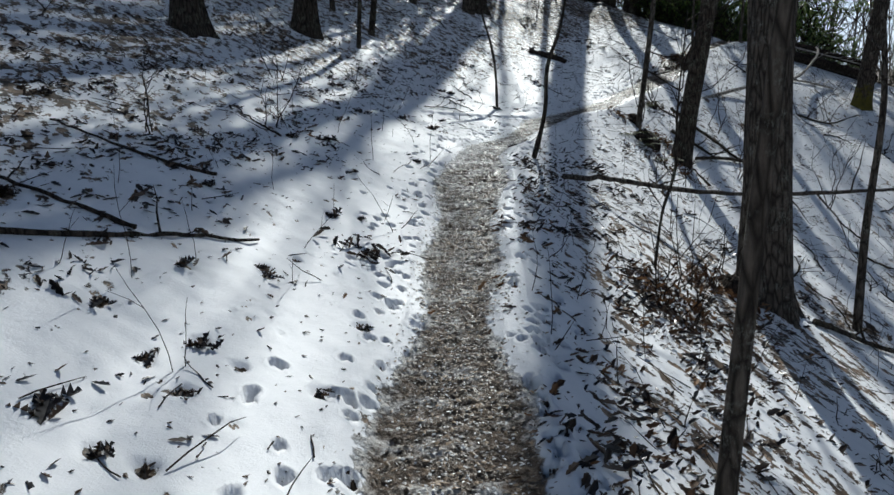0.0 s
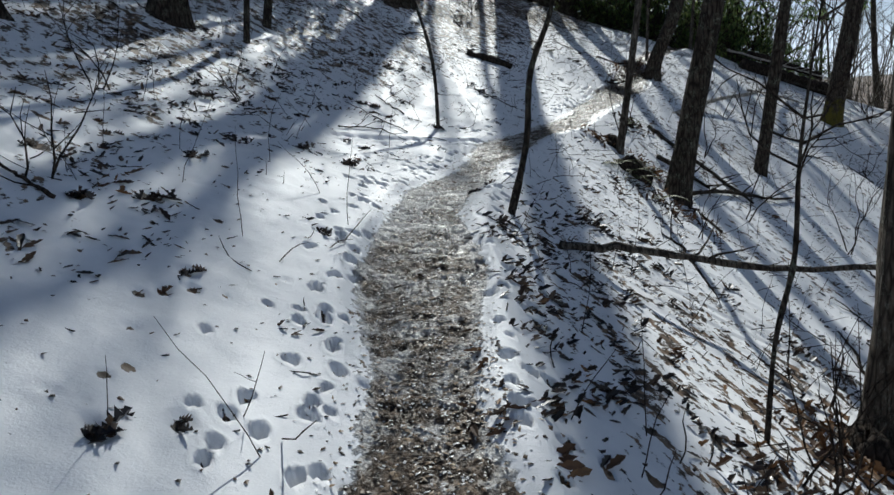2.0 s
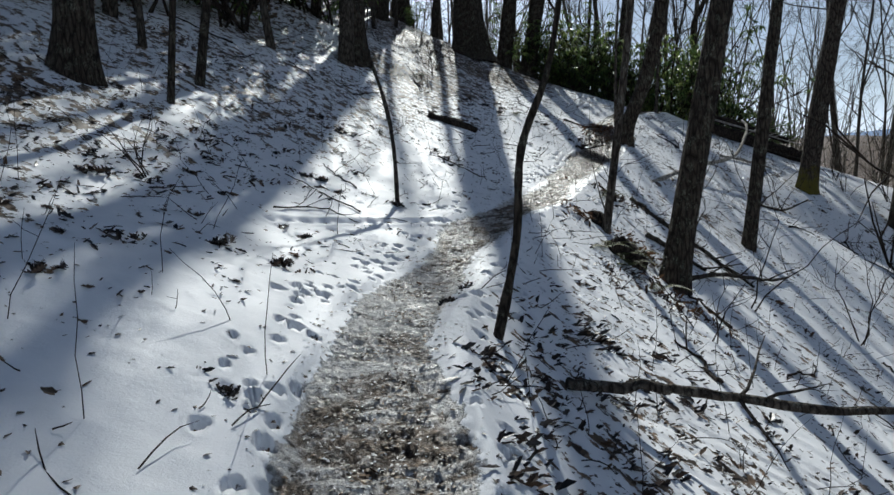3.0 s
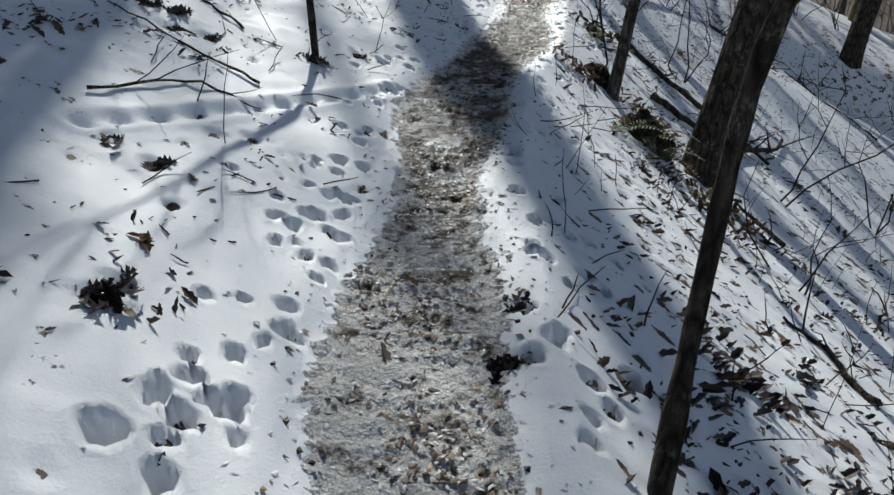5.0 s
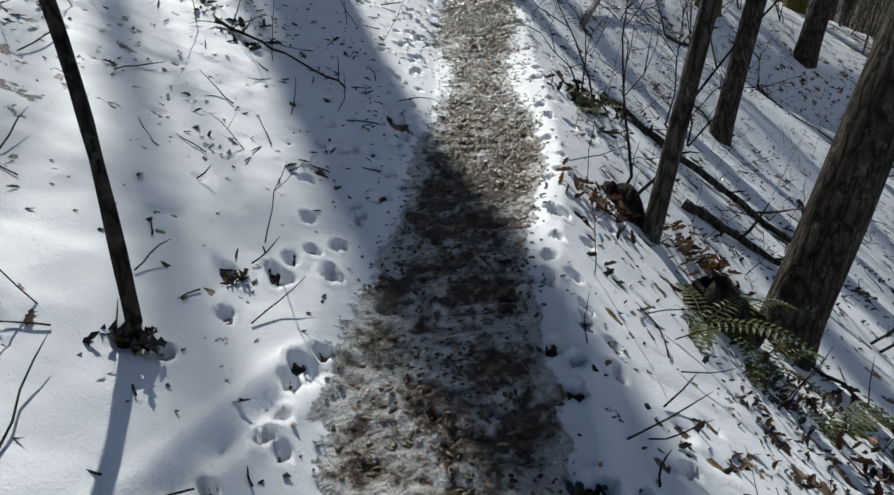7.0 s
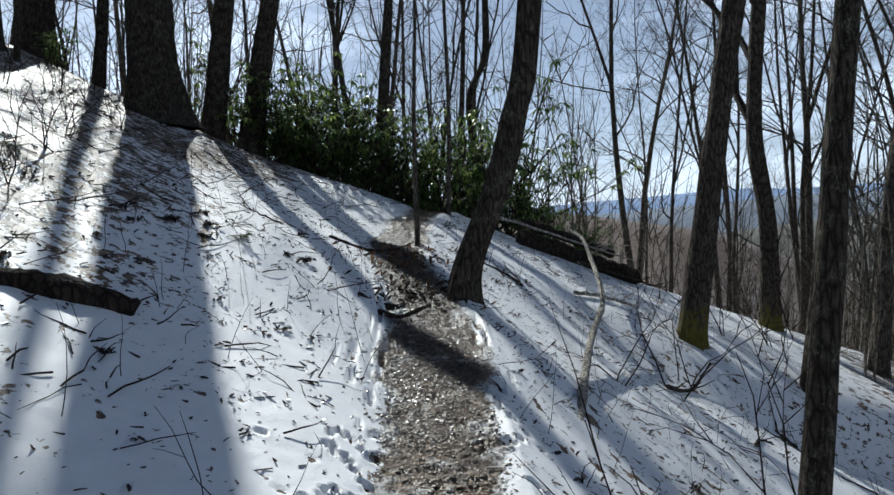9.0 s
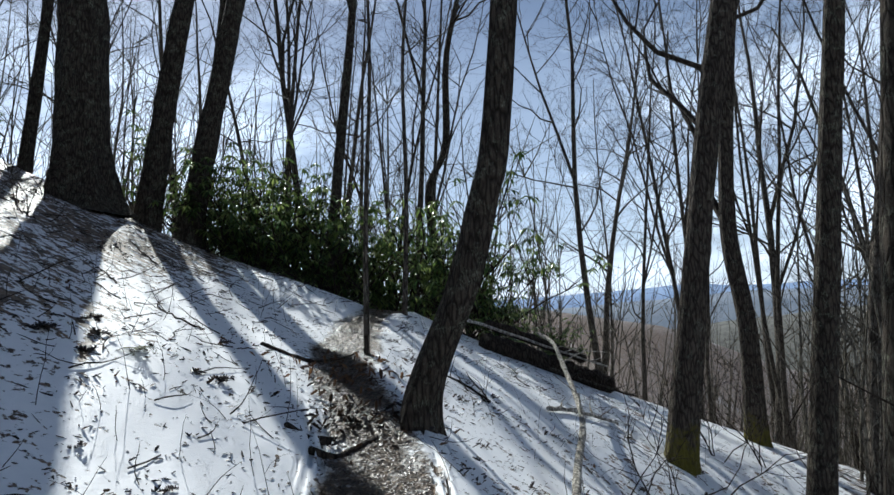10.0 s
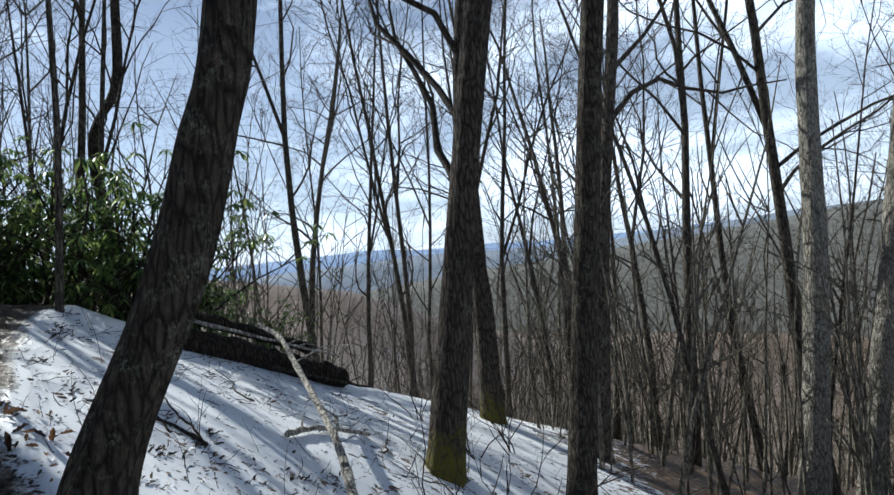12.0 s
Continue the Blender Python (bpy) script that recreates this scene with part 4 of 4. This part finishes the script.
def propped_branch():
    """The long fallen stem whose foot lies in the snow by the trail and whose top hangs out over the slope."""
    r = random.Random(1)
    foot = Vector((1.3, 7.14, ground_z(1.3, 7.14)))
    line = smooth_line([(0, 0, 0.02), (0.45, -0.1, -0.03), (0.8, -0.14, -0.1), (1.62, -0.28, -0.25), (2.9, -0.05, -0.38), (4.27, 0.3, -0.5), (5.0, 0.45, -1.1), (5.4, 0.55, -2.0)], 6)
    data = tube(([], []), [Vector(q) + Vector((r.gauss(0, 0.008), r.gauss(0, 0.008), r.gauss(0, 0.008))) for q in line], [0.031 * (1 - 0.55 * i / len(line)) * (1 + 0.08 * r.gauss(0, 1)) for i in range(len(line))], 10)
    root = thing("fallen_branch", *foot, "long dark fallen branch propped across the snowy slope", "branch")
    part("stem", data, BARK_GREY, root)
    for k in range(9):
        i = r.randrange(12, len(line) - 2)
        part("twig", tube(([], []), wander(r, line[i], aside(r, Vector(line[i]) - Vector(line[i - 1]), 50), r.uniform(0.3, 0.9), 4, 0.14), [0.012, 0.01, 0.008, 0.005, 0.002], 5), BARK_GREY, root)


propped_branch()
dead_branch([(-2.4, 2.7), (-2.0, 3.1), (-1.7, 3.5), (-1.3, 3.8)], 0.02, 0.02, "dark fallen branch half sunk in snow", 2, BARK_DARK, 3)
dead_branch([(3.4, 5.7), (4.1, 5.8), (5.0, 6.0)], 0.04, 0.03, "dark fallen branch beside the oak trunk", 3, BARK_DARK, 4)
dead_branch([(4.2, 10.5), (4.9, 10.9), (5.8, 11.3), (6.6, 11.9)], 0.05, 0.03, "dark fallen branch below the leaning tree", 4, BARK_DARK, 5)
dead_branch([(4.5, 12.4), (4.75, 11.9), (5.1, 11.4), (5.3, 10.9)], 0.03, 0.032, "dark fallen branch on the snowy slope", 5, BARK_DARK, 4)
dead_branch([(6.48, 18.05), (6.75, 18.0), (7.08, 18.12)], 0.02, 0.018, "thin dark branch lying across the footpath", 13, BARK_DARK, 2)
dead_branch([(4.05, 11.2), (4.3, 11.1), (4.62, 10.85)], 0.03, 0.035, "short dark fallen branch below the slim sapling", 14, BARK_DARK, 2)
dead_branch([(9.3, 17.3), (10.0, 17.4), (10.6, 17.2)], 0.05, 0.035, "pale barkless fallen branch by the mossy tree", 6, WOOD_WHITE, 3)
dead_branch([(10.6, 20.3), (11.3, 19.9), (12.2, 19.4), (12.9, 19.0)], 0.36, 0.03, "pale dead pole lying on the big log", 10, WOOD_WHITE, 4, 0.1)
dead_branch([(11.6, 19.2), (12.3, 19.0), (13.1, 18.6)], 0.1, 0.03, "dark dead branch below the big log", 11, BARK_DARK, 6)
dead_branch([(8.6, 15.3), (9.5, 15.6), (10.4, 15.9)], 0.03, 0.03, "dark dead branch on the lower slope", 12, BARK_DARK, 6)
dead_branch([(0.55, 10.05), (0.25, 10.3), (-0.1, 10.6)], 0.015, 0.008, "thin dead branch on the snow", 7, BARK_DARK, 4)
dead_branch([(-0.2, 9.6), (0.2, 9.9), (0.5, 9.8)], 0.015, 0.008, "thin forked dead branch on the snow", 8, BARK_DARK, 3)
dead_branch([(1.9, 12.9), (2.15, 12.7), (2.4, 12.3)], 0.02, 0.01, "thin dead twig with a withered leaf", 9, BARK_DARK, 4)
rr = random.Random(31)
for k in range(46):
    s, u = START + rr.uniform(-0.5, 22), rr.choice((-1, 1)) * rr.uniform(1.2, 6.0)
    x, y, a = place_on_trail(s, u)
    a += rr.gauss(0.2 if u > 0 else 0.9, 0.6)
    n = rr.uniform(0.4, 1.3)
    dead_branch([(x + math.cos(a + rr.gauss(0, 0.12)) * n * i / 3, y + math.sin(a + rr.gauss(0, 0.12)) * n * i / 3) for i in range(4)], 0.015, rr.uniform(0.007, 0.018), "thin dark dead branch lying in the snow", 40 + k, BARK_TWIG, 3)


def leaning_pole():
    """The long barkless pale branch that leans from the slope by the trail towards the big log."""
    x, y = 5.4, 13.77
    z = ground_z(x, y)
    line = smooth_line([(0, 0, -0.1), (1.9, 1.5, 0.16), (3.83, 2.95, 0.31), (5.12, 4.28, 0.8), (5.5, 4.75, 1.05), (5.75, 5.26, 1.2)], 9)
    data = tube(([], []), [Vector(p) for p in line], [0.04 * (1 - 0.35 * i / len(line)) * (1.2 if i % 11 == 4 else 1) for i in range(len(line))], 10)
    tube(data, [(3.83, 2.95, 0.31), (3.5, 2.7, 0.6), (3.2, 2.8, 0.85)], [0.012, 0.009, 0.004], 5)
    tube(data, [(5.12, 4.28, 0.8), (5.3, 4.0, 0.95), (5.7, 3.9, 0.9)], [0.012, 0.008, 0.004], 5)
    ob = part("dead_branch", data, WOOD_WHITE)
    ob.location = (x, y, z)
    return tagged(ob, "long pale barkless dead branch leaning over the slope", "branch")


leaning_pole()


# ---- shrubs and ferns ----
def brush(x, y, size, stems, seed, label="leafless twiggy shrub rising from the snow"):
    r = random.Random(seed)
    root = thing("shrub", x, y, ground_z(x, y), label, "shrub")
    for k in range(stems):
        data = ([], [])
        branch_out(r, data, (r.gauss(0, 0.05), r.gauss(0, 0.05), -0.06), (r.gauss(0, 0.35), r.gauss(0, 0.35), 1), size * r.uniform(0.6, 1.1), 0.0045 + size * 0.0035, 2 if size > 1.2 else 1, 5, 0.75)
        part("stem", data, BARK_TWIG, root)
    return root


for i, (x, y, size, stems) in enumerate(((1.45, 4.6, 0.7, 4), (1.75, 5.0, 0.8, 3), (2.0, 5.3, 0.7, 3), (1.55, 4.25, 0.6, 4), (2.7, 6.0, 0.8, 3), (3.4, 8.9, 0.9, 3), (4.75, 10.25, 1.6, 2), (3.55, 11.2, 1.7, 2), (4.1, 12.1, 1.0, 3),
                                         (5.3, 12.2, 1.5, 3), (7.3, 14.9, 1.4, 3), (8.7, 15.2, 1.8, 2), (9.6, 15.7, 1.4, 3), (12.0, 16.6, 1.4, 5), (13.0, 16.4, 1.6, 5), (12.6, 17.6, 1.3, 5), (5.8, 8.0, 1.5, 3), (6.4, 10.5, 1.5, 3),
                                         (-1.7, 6.4, 0.9, 3), (-2.0, 8.4, 0.9, 4), (-1.1, 9.5, 0.8, 4), (-2.4, 5.0, 0.8, 3), (3.0, 18.3, 1.0, 4), (3.4, 19.6, 1.0, 4), (2.6, 17.2, 0.9, 4), (3.9, 23.8, 1.1, 5), (3.2, 24.6, 1.2, 5), (2.4, 24.0, 1.1, 5), (4.6, 25.2, 1.2, 5), (2.9, 22.0, 1.0, 5), (3.6, 20.9, 0.8, 4), (1.8, 22.4, 1.1, 5), (4.2, 22.9, 0.9, 5), (4.4, 21.8, 1.2, 4), (3.6, 22.6, 1.2, 4), (2.2, 20.5, 1.2, 4), (4.9, 23.6, 1.0, 4))):
    brush(x, y, size, stems, 200 + i)


def fern(x, y, seed, size=0.4):
    """An evergreen fern: arching fronds with rows of leaflets."""
    r = random.Random(seed)
    root = thing("fern", x, y, ground_z(x, y), "green evergreen fern flattened by snow", "fern")
    for k in range(9):
        a = r.uniform(0, 6.28)
        data = ([], [])
        n = 16
        for i in range(n):
            t = (i + 1) / n
            p = Vector((math.cos(a) * size * t, math.sin(a) * size * t, size * (0.5 * t - 0.62 * t * t) + 0.03))
            side = Vector((-math.sin(a), math.cos(a), 0))
            for s in (-1, 1):
                leaf_blade(data, p, side * s + Vector((math.cos(a), math.sin(a), 0)) * 0.3, Vector((0, 0, 1)), size * 0.17 * (1.1 - t * 0.85), size * 0.02, 0.15)
        tube(data, [Vector((math.cos(a) * size * t, math.sin(a) * size * t, size * (0.5 * t - 0.62 * t * t) + 0.028)) for t in (0, 0.25, 0.5, 0.75, 1)], [0.003, 0.0027, 0.0024, 0.002, 0.001], 4)
        part("frond", data, FERN_GREEN, root, smooth=False)
    return root


for i, (x, y, s) in enumerate(((3.05, 10.25, 0.42), (3.28, 10.32, 0.45), (3.2, 10.05, 0.35), (3.35, 9.75, 0.35), (3.95, 11.95, 0.35), (4.05, 12.15, 0.3), (4.45, 17.0, 0.25), (2.75, 18.0, 0.3))):
    fern(x, y, 300 + i, s)


# ---- leaves, bits and twigs ----
PLAIN = ((0.0, 0.0), (0.18, 0.1), (0.3, 0.085), (0.45, 0.17), (0.58, 0.12), (0.75, 0.15), (0.88, 0.07), (1.0, 0.0))
LOBED = ((0.0, 0.0), (0.1, 0.03), (0.2, 0.15), (0.29, 0.06), (0.42, 0.26), (0.5, 0.09), (0.64, 0.25), (0.73, 0.07), (0.86, 0.13), (1.0, 0.0))


def oak_leaf(data, r, place, size, tilt, heading, curl, outline=PLAIN):
    """A withered lobed leaf, curled up along its midrib."""
    verts, faces = data
    n = len(verts)
    turn = Euler((r.gauss(0, tilt), r.gauss(0, tilt), heading)).to_matrix()
    left = []
    for t, w in outline:
        bow = Vector((0, 0, curl * 0.22 * (t * t - 0.3 * t)))
        mid = Vector((t - 0.5, 0, 0)) + bow
        k = len(verts)
        verts.append(place + turn @ (mid * size))
        if 0 < t < 1:
            verts.append(place + turn @ ((mid + Vector((0, w, w * curl))) * size))
            verts.append(place + turn @ ((mid + Vector((0, -w * r.uniform(0.7, 1.1), w * curl * 0.8))) * size))
        left.append((k, k + 1, k + 2) if 0 < t < 1 else (k, k, k))
    for (a, b, c), (d, e, f) in zip(left[:-1], left[1:]):
        faces.append(tuple(dict.fromkeys((a, d, e, b))))
        faces.append(tuple(dict.fromkeys((a, c, f, d))))


def single_leaves():
    """Large withered leaves that lie singly on the snow."""
    r = random.Random(78)
    for x, y in LEAF_SPOTS:
        data = ([], [])
        oak_leaf(data, r, Vector((0, 0, 0)), r.uniform(0.06, 0.115), 0.22, r.uniform(0, 6.28), r.uniform(0.3, 1.0), LOBED)
        low = min(v.z for v in data[0])
        ob = part("dead_leaf", data, LEAF_DEAD, smooth=False)
        ob.location = (x, y, ground_z(x, y) - low * 0.6)
        tagged(ob, "withered brown oak leaf lying on snow", "leaf", "withered leaves on the snow")


single_leaves()


def scatter_leaves(name, count, along, offsets, size, mat, label, seed, clump=0.0, sink=0.0):
    """Uncountable leaves or bits over a stretch of the trail's sides."""
    r = random.Random(seed)
    data = ([], [])
    while count > 0:
        s, u = START + r.uniform(*along), offsets(r)
        x, y, a = place_on_trail(s, u)
        drift = math.sin(2.3 * x + 1.1 * y + seed) + math.sin(1.7 * y - 2.9 * x) + math.sin(5.1 * x + 0.6) * math.sin(4.3 * y)
        if drift + r.gauss(0.3, 0.5) < 0:
            continue
        for k in range(1 if r.random() > clump else r.randrange(3, 12)):
            px, py = x + (r.gauss(0, 0.06) if k else 0), y + (r.gauss(0, 0.06) if k else 0)
            z = size[0] + (size[1] - size[0]) * r.random() ** 1.8
            oak_leaf(data, r, Vector((px, py, ground_z(px, py) - z * r.uniform(-0.1, 0.04) - sink)), z, 0.4, (a - 1.2 + r.gauss(0, 0.5)) if u > 0 else r.uniform(0, 6.28), r.uniform(0.1, 1.1))
            count -= 1
    return tagged(part(name, data, mat, smooth=False), label, "leaves", kind="stuff")


scatter_leaves("leaf_litter", 2000, (-1.5, 24), lambda r: -0.5 - abs(r.gauss(0.6, 2.6)), (0.025, 0.085), LEAF_WET, "dark wet leaves poking out of the snow", 1, 0.3)
scatter_leaves("leaf_litter", 2600, (-1.5, 24), lambda r: 0.5 + abs(r.gauss(0.2, 2.4)), (0.025, 0.09), LEAF_WET, "dark wet leaves poking out of the snow", 2, 0.3)
scatter_leaves("leaf_litter", 1300, (13, 25), lambda r: -0.9 - abs(r.gauss(1.2, 2.6)), (0.02, 0.075), LEAF_WET, "dark wet leaves on the upper slope", 8, 0.2)
scatter_leaves("leaf_litter", 3600, (-1, 10), lambda r: -1.7 - abs(r.gauss(0.8, 2.2)), (0.03, 0.12), LEAF_WET, "dark wet leaves on the upper slope", 9, 0.3)
scatter_leaves("leaf_litter", 1500, (18, 29), lambda r: -3.0 - abs(r.gauss(1.5, 2.2)), (0.04, 0.12), LEAF_WET, "dark wet leaves under the crest trees", 10, 0.3)
scatter_leaves("leaf_litter", 1100, (-1.2, 13), lambda r: r.uniform(0.5, 3.2), (0.03, 0.09), LEAF_WET, "dark wet leaves on the lower slope", 11, 0.2)
scatter_leaves("leaf_litter", 2400, (-1.2, 8.5), lambda r: 0.42 + abs(r.gauss(0.1, 1.4)), (0.04, 0.13), LEAF_WET, "dark sodden leaf drifts on the lower slope", 12, 0.85)
scatter_leaves("leaf_litter", 700, (8.5, 22), lambda r: 0.8 + abs(r.gauss(0.4, 1.6)), (0.03, 0.09), LEAF_WET, "dark sodden leaf drifts below the footpath", 14, 0.7)
scatter_leaves("leaf_litter", 1900, (-1.2, 13), lambda r: -1.3 - abs(r.gauss(0.3, 1.8)), (0.04, 0.13), LEAF_WET, "dark sodden leaf drifts on the upper slope", 13, 0.85)
scatter_leaves("leaf_litter", 380, (-1.0, 6), lambda r: r.uniform(0.2, 1.5), (0.05, 0.12), LEAF_DEAD, "rust-brown leaves along the footpath's lower edge", 3, 0.3)
scatter_leaves("leaf_litter", 420, (-1.5, 24), lambda r: r.gauss(0, 3.0), (0.05, 0.12), LEAF_DEAD, "withered brown leaves over the snow", 4, 0.2)


def chips(name, count, along, offsets, size, mat, label, seed, patchy=True):
    """Broken bits of leaf and bark trodden into the path."""
    r = random.Random(seed)
    verts, faces = [], []
    for k in range(count):
        s, u = START + r.uniform(*along), offsets(r)
        x, y, a = place_on_trail(s, u)
        if patchy and noise.noise(Vector((x * 2.6, y * 2.6, 3))) + 0.7 * noise.noise(Vector((x * 7, y * 7, 8))) + 0.6 * math.cos(min(max(s - START - 8, -6), 6) * 0.26) ** 3 > r.uniform(0.1, 0.8):
            continue
        if patchy and abs(u) > 0.34 and r.random() < 0.7:
            continue
        c = Vector((x, y, ground_z(x, y) + 0.001))
        turn = Euler((r.gauss(0, 0.17), r.gauss(0, 0.17), r.uniform(0, 6.28))).to_matrix()
        L, W = r.uniform(*size), r.uniform(*size) * 0.5
        n = len(verts)
        for dx, dy, dz in ((-L, 0, 0), (-L * 0.2, W, 0.2 * W), (L, W * 0.3, 0), (L * 0.3, -W, 0.25 * W), (0, 0, W * 0.5)):
            verts.append(c + turn @ Vector((dx, dy, dz)) * 0.5)
        faces += [(n, n + 3, n + 4), (n + 3, n + 2, n + 4), (n + 2, n + 1, n + 4), (n + 1, n, n + 4)]
    return tagged(part(name, (verts, faces), mat, smooth=False), label, "leaves", kind="stuff")


chips("leaf_crumbs", 21000, (-1.5, 25), lambda r: r.gauss(0.04, 0.2), (0.01, 0.044), LEAF_CRUMB, "crumbled leaves trodden into the footpath", 5)
chips("leaf_crumbs", 6500, (-1.5, 25), lambda r: r.gauss(0.05, 0.2), (0.012, 0.045), LEAF_CRUMB, "brown leaf scraps on the footpath", 6)
chips("leaf_crumbs", 9000, (14.5, 22), lambda r: r.gauss(-0.05, 0.38), (0.014, 0.06), LEAF_WET, "dark wet leaf scraps along the upper footpath", 9)
chips("snow_crumbs", 6000, (-1.5, 9.5), lambda r: r.gauss(0.0, 0.2), (0.008, 0.03), SNOW_CRUMB, "grains of dirty ice and snow on the footpath", 8, False)
chips("leaf_crumbs", 6000, (-1.5, 24), lambda r: r.gauss(0.7, 2.0), (0.012, 0.05), LEAF_WET, "small dark bits strewn over the snow", 7, False)


def leaf_clump(x, y, seed, size=0.1, count=9):
    """A handful of dark sodden leaves that have melted into the snow."""
    r = random.Random(seed)
    data = ([], [])
    for k in range(count):
        oak_leaf(data, r, Vector((r.gauss(0, size * 0.5), r.gauss(0, size * 0.5), r.uniform(0.0, size * 0.25))), r.uniform(0.8, 1.5) * size, 0.45, r.uniform(0, 6.28), r.uniform(0.3, 1.6), LOBED)
    ob = part("leaf_clump", data, LEAF_WET, smooth=False)
    ob.location = (x, y, ground_z(x, y) - 0.004)
    return tagged(ob, "clump of dark sodden leaves sunk in snow", "leaves", "leaf clumps in the snow", kind="stuff")


for i, (x, y) in enumerate(CLUMP_SPOTS):
    leaf_clump(x, y, 500 + i, 0.06 if i % 3 else 0.085, 9 if i % 3 else 15)


def leaf_heap(x, y, spread_by, count, seed, mat, label):
    """Loose leaves drifted against a trunk."""
    r = random.Random(seed)
    data = ([], [])
    for k in range(count):
        px, py = x + r.gauss(0, spread_by), y + r.gauss(0, spread_by)
        oak_leaf(data, r, Vector((px, py, ground_z(px, py) + r.uniform(0.0, 0.05))), r.uniform(0.05, 0.11), 0.6, r.uniform(0, 6.28), r.uniform(0.4, 2.0))
    return tagged(part("leaf_heap", data, mat, smooth=False), label, "leaves", kind="stuff")


leaf_heap(1.65, 4.6, 0.22, 160, 1, LEAF_DEAD, "heap of brown oak leaves among twigs")
leaf_heap(2.4, 5.5, 0.28, 130, 2, LEAF_DEAD, "heap of brown oak leaves beside the trunk")
leaf_heap(1.45, 4.3, 0.2, 90, 3, LEAF_WET, "dark sodden leaves below the shrub")
leaf_heap(3.55, 9.7, 0.22, 90, 4, LEAF_DEAD, "brown leaves below the leaning tree")
leaf_heap(3.68, 10.72, 0.13, 80, 7, LEAF_DEAD, "brown leaves and grass drifted against the leaning tree")
leaf_heap(3.05, 10.95, 0.1, 40, 8, LEAF_DEAD, "brown leaves at the foot of the slim sapling")
leaf_heap(5.95, 16.35, 0.3, 170, 9, LEAF_WET, "dark sodden leaves on the footpath by the crooked tree")
leaf_heap(6.5, 17.5, 0.35, 170, 10, LEAF_DEAD, "brown leaves covering the upper footpath")
leaf_heap(2.5, 5.8, 0.2, 70, 11, LEAF_DEAD, "rust-brown leaves below the oak trunk")
leaf_heap(4.1, 12.05, 0.18, 70, 5, LEAF_WET, "dark sodden leaves round a stump")
leaf_heap(-0.68, 4.2, 0.14, 50, 6, LEAF_WET, "dark leaves in a scraped hollow")


def earth_mound(x, y, rx, ry, h, seed):
    """A lumpy mound of dark earth and roots, bare of snow."""
    verts, faces = [], []
    n, k = 14, 7
    for j in range(k + 1):
        f = j / k
        for i in range(n):
            a = 2 * math.pi * i / n
            w = math.cos(f * math.pi / 2)
            lump = 1 + 0.32 * noise.noise(Vector((math.cos(a) * 1.6, math.sin(a) * 1.6, f * 2 + seed))) + 0.12 * noise.noise(Vector((math.cos(a) * 6, math.sin(a) * 6, f * 7 + seed)))
            verts.append((math.cos(a) * rx * w * lump, math.sin(a) * ry * w * lump, -0.18 + (h + 0.18) * math.sin(f * math.pi / 2) * lump))
    for j in range(k):
        for i in range(n):
            a, b = j * n + i, j * n + (i + 1) % n
            faces.append((a, b, b + n, a + n))
    ob = part("earth_mound", (verts, faces), WOOD_ROTTEN)
    ob.location = (x, y, ground_z(x, y))
    return tagged(ob, "dark mound of earth and roots bare of snow", "mound")


earth_mound(3.3, 10.42, 0.3, 0.22, 0.13, 1)
earth_mound(3.95, 12.1, 0.2, 0.16, 0.08, 2)
earth_mound(3.3, 11.05, 0.16, 0.2, 0.07, 3)
earth_mound(2.62, 5.72, 0.22, 0.24, 0.14, 4)


def strewn_twigs():
    r = random.Random(15)
    data = ([], [])
    for k in range(2300):
        s, u = START + r.uniform(-1.5, 24), r.gauss(0.4, 3.0)
        if abs(u) < 0.4:
            continue
        x, y, a = place_on_trail(s, u)
        a = a + r.gauss(0, 0.9) + (0 if u > 0 else 0.8)
        n = r.uniform(0.06, 0.4)
        pts = wander(r, (x, y, ground_z(x, y) + 0.008), (math.cos(a), math.sin(a), r.gauss(0.1, 0.12)), n, 4, 0.14)
        tube(data, pts, [0.0035, 0.0033, 0.003, 0.0025, 0.001], 4, cap=False)
    for k in range(700):
        x, y, a = place_on_trail(START + r.uniform(14, 28), -0.6 - abs(r.gauss(1.5, 2.2)))
        n = r.uniform(0.15, 0.7)
        a += r.gauss(0.6, 0.8)
        tube(data, wander(r, (x, y, ground_z(x, y) + 0.012), (math.cos(a), math.sin(a), r.gauss(0.12, 0.12)), n, 5, 0.15), [0.006, 0.0055, 0.005, 0.004, 0.003, 0.0012], 4, cap=False)
    return tagged(part("twigs", data, BARK_TWIG), "thin dark twigs strewn over the snow", "twigs", kind="stuff")


def dry_stems():
    r = random.Random(16)
    data = ([], [])
    for k in range(620):
        s, u = START + r.uniform(-1, 24), r.gauss(-0.4, 3.0)
        if abs(u) < 0.45:
            continue
        x, y, a = place_on_trail(s, u)
        n = r.uniform(0.12, 0.65)
        pts = wander(r, (x, y, ground_z(x, y) - 0.03), (r.gauss(0, 0.3), r.gauss(0, 0.3), 1), n, 5, 0.12)
        tube(data, pts, [0.0026, 0.0024, 0.002, 0.0018, 0.0014, 0.0008], 4, cap=False)
        if r.random() < 0.5:
            tube(data, wander(r, pts[3], aside(r, (0, 0, 1), 55), n * 0.35, 3, 0.15), [0.0015, 0.0013, 0.001, 0.0006], 3, cap=False)
    return tagged(part("dry_stems", data, BARK_TWIG), "thin dry stems standing in the snow", "stems", kind="stuff")


strewn_twigs()
dry_stems()
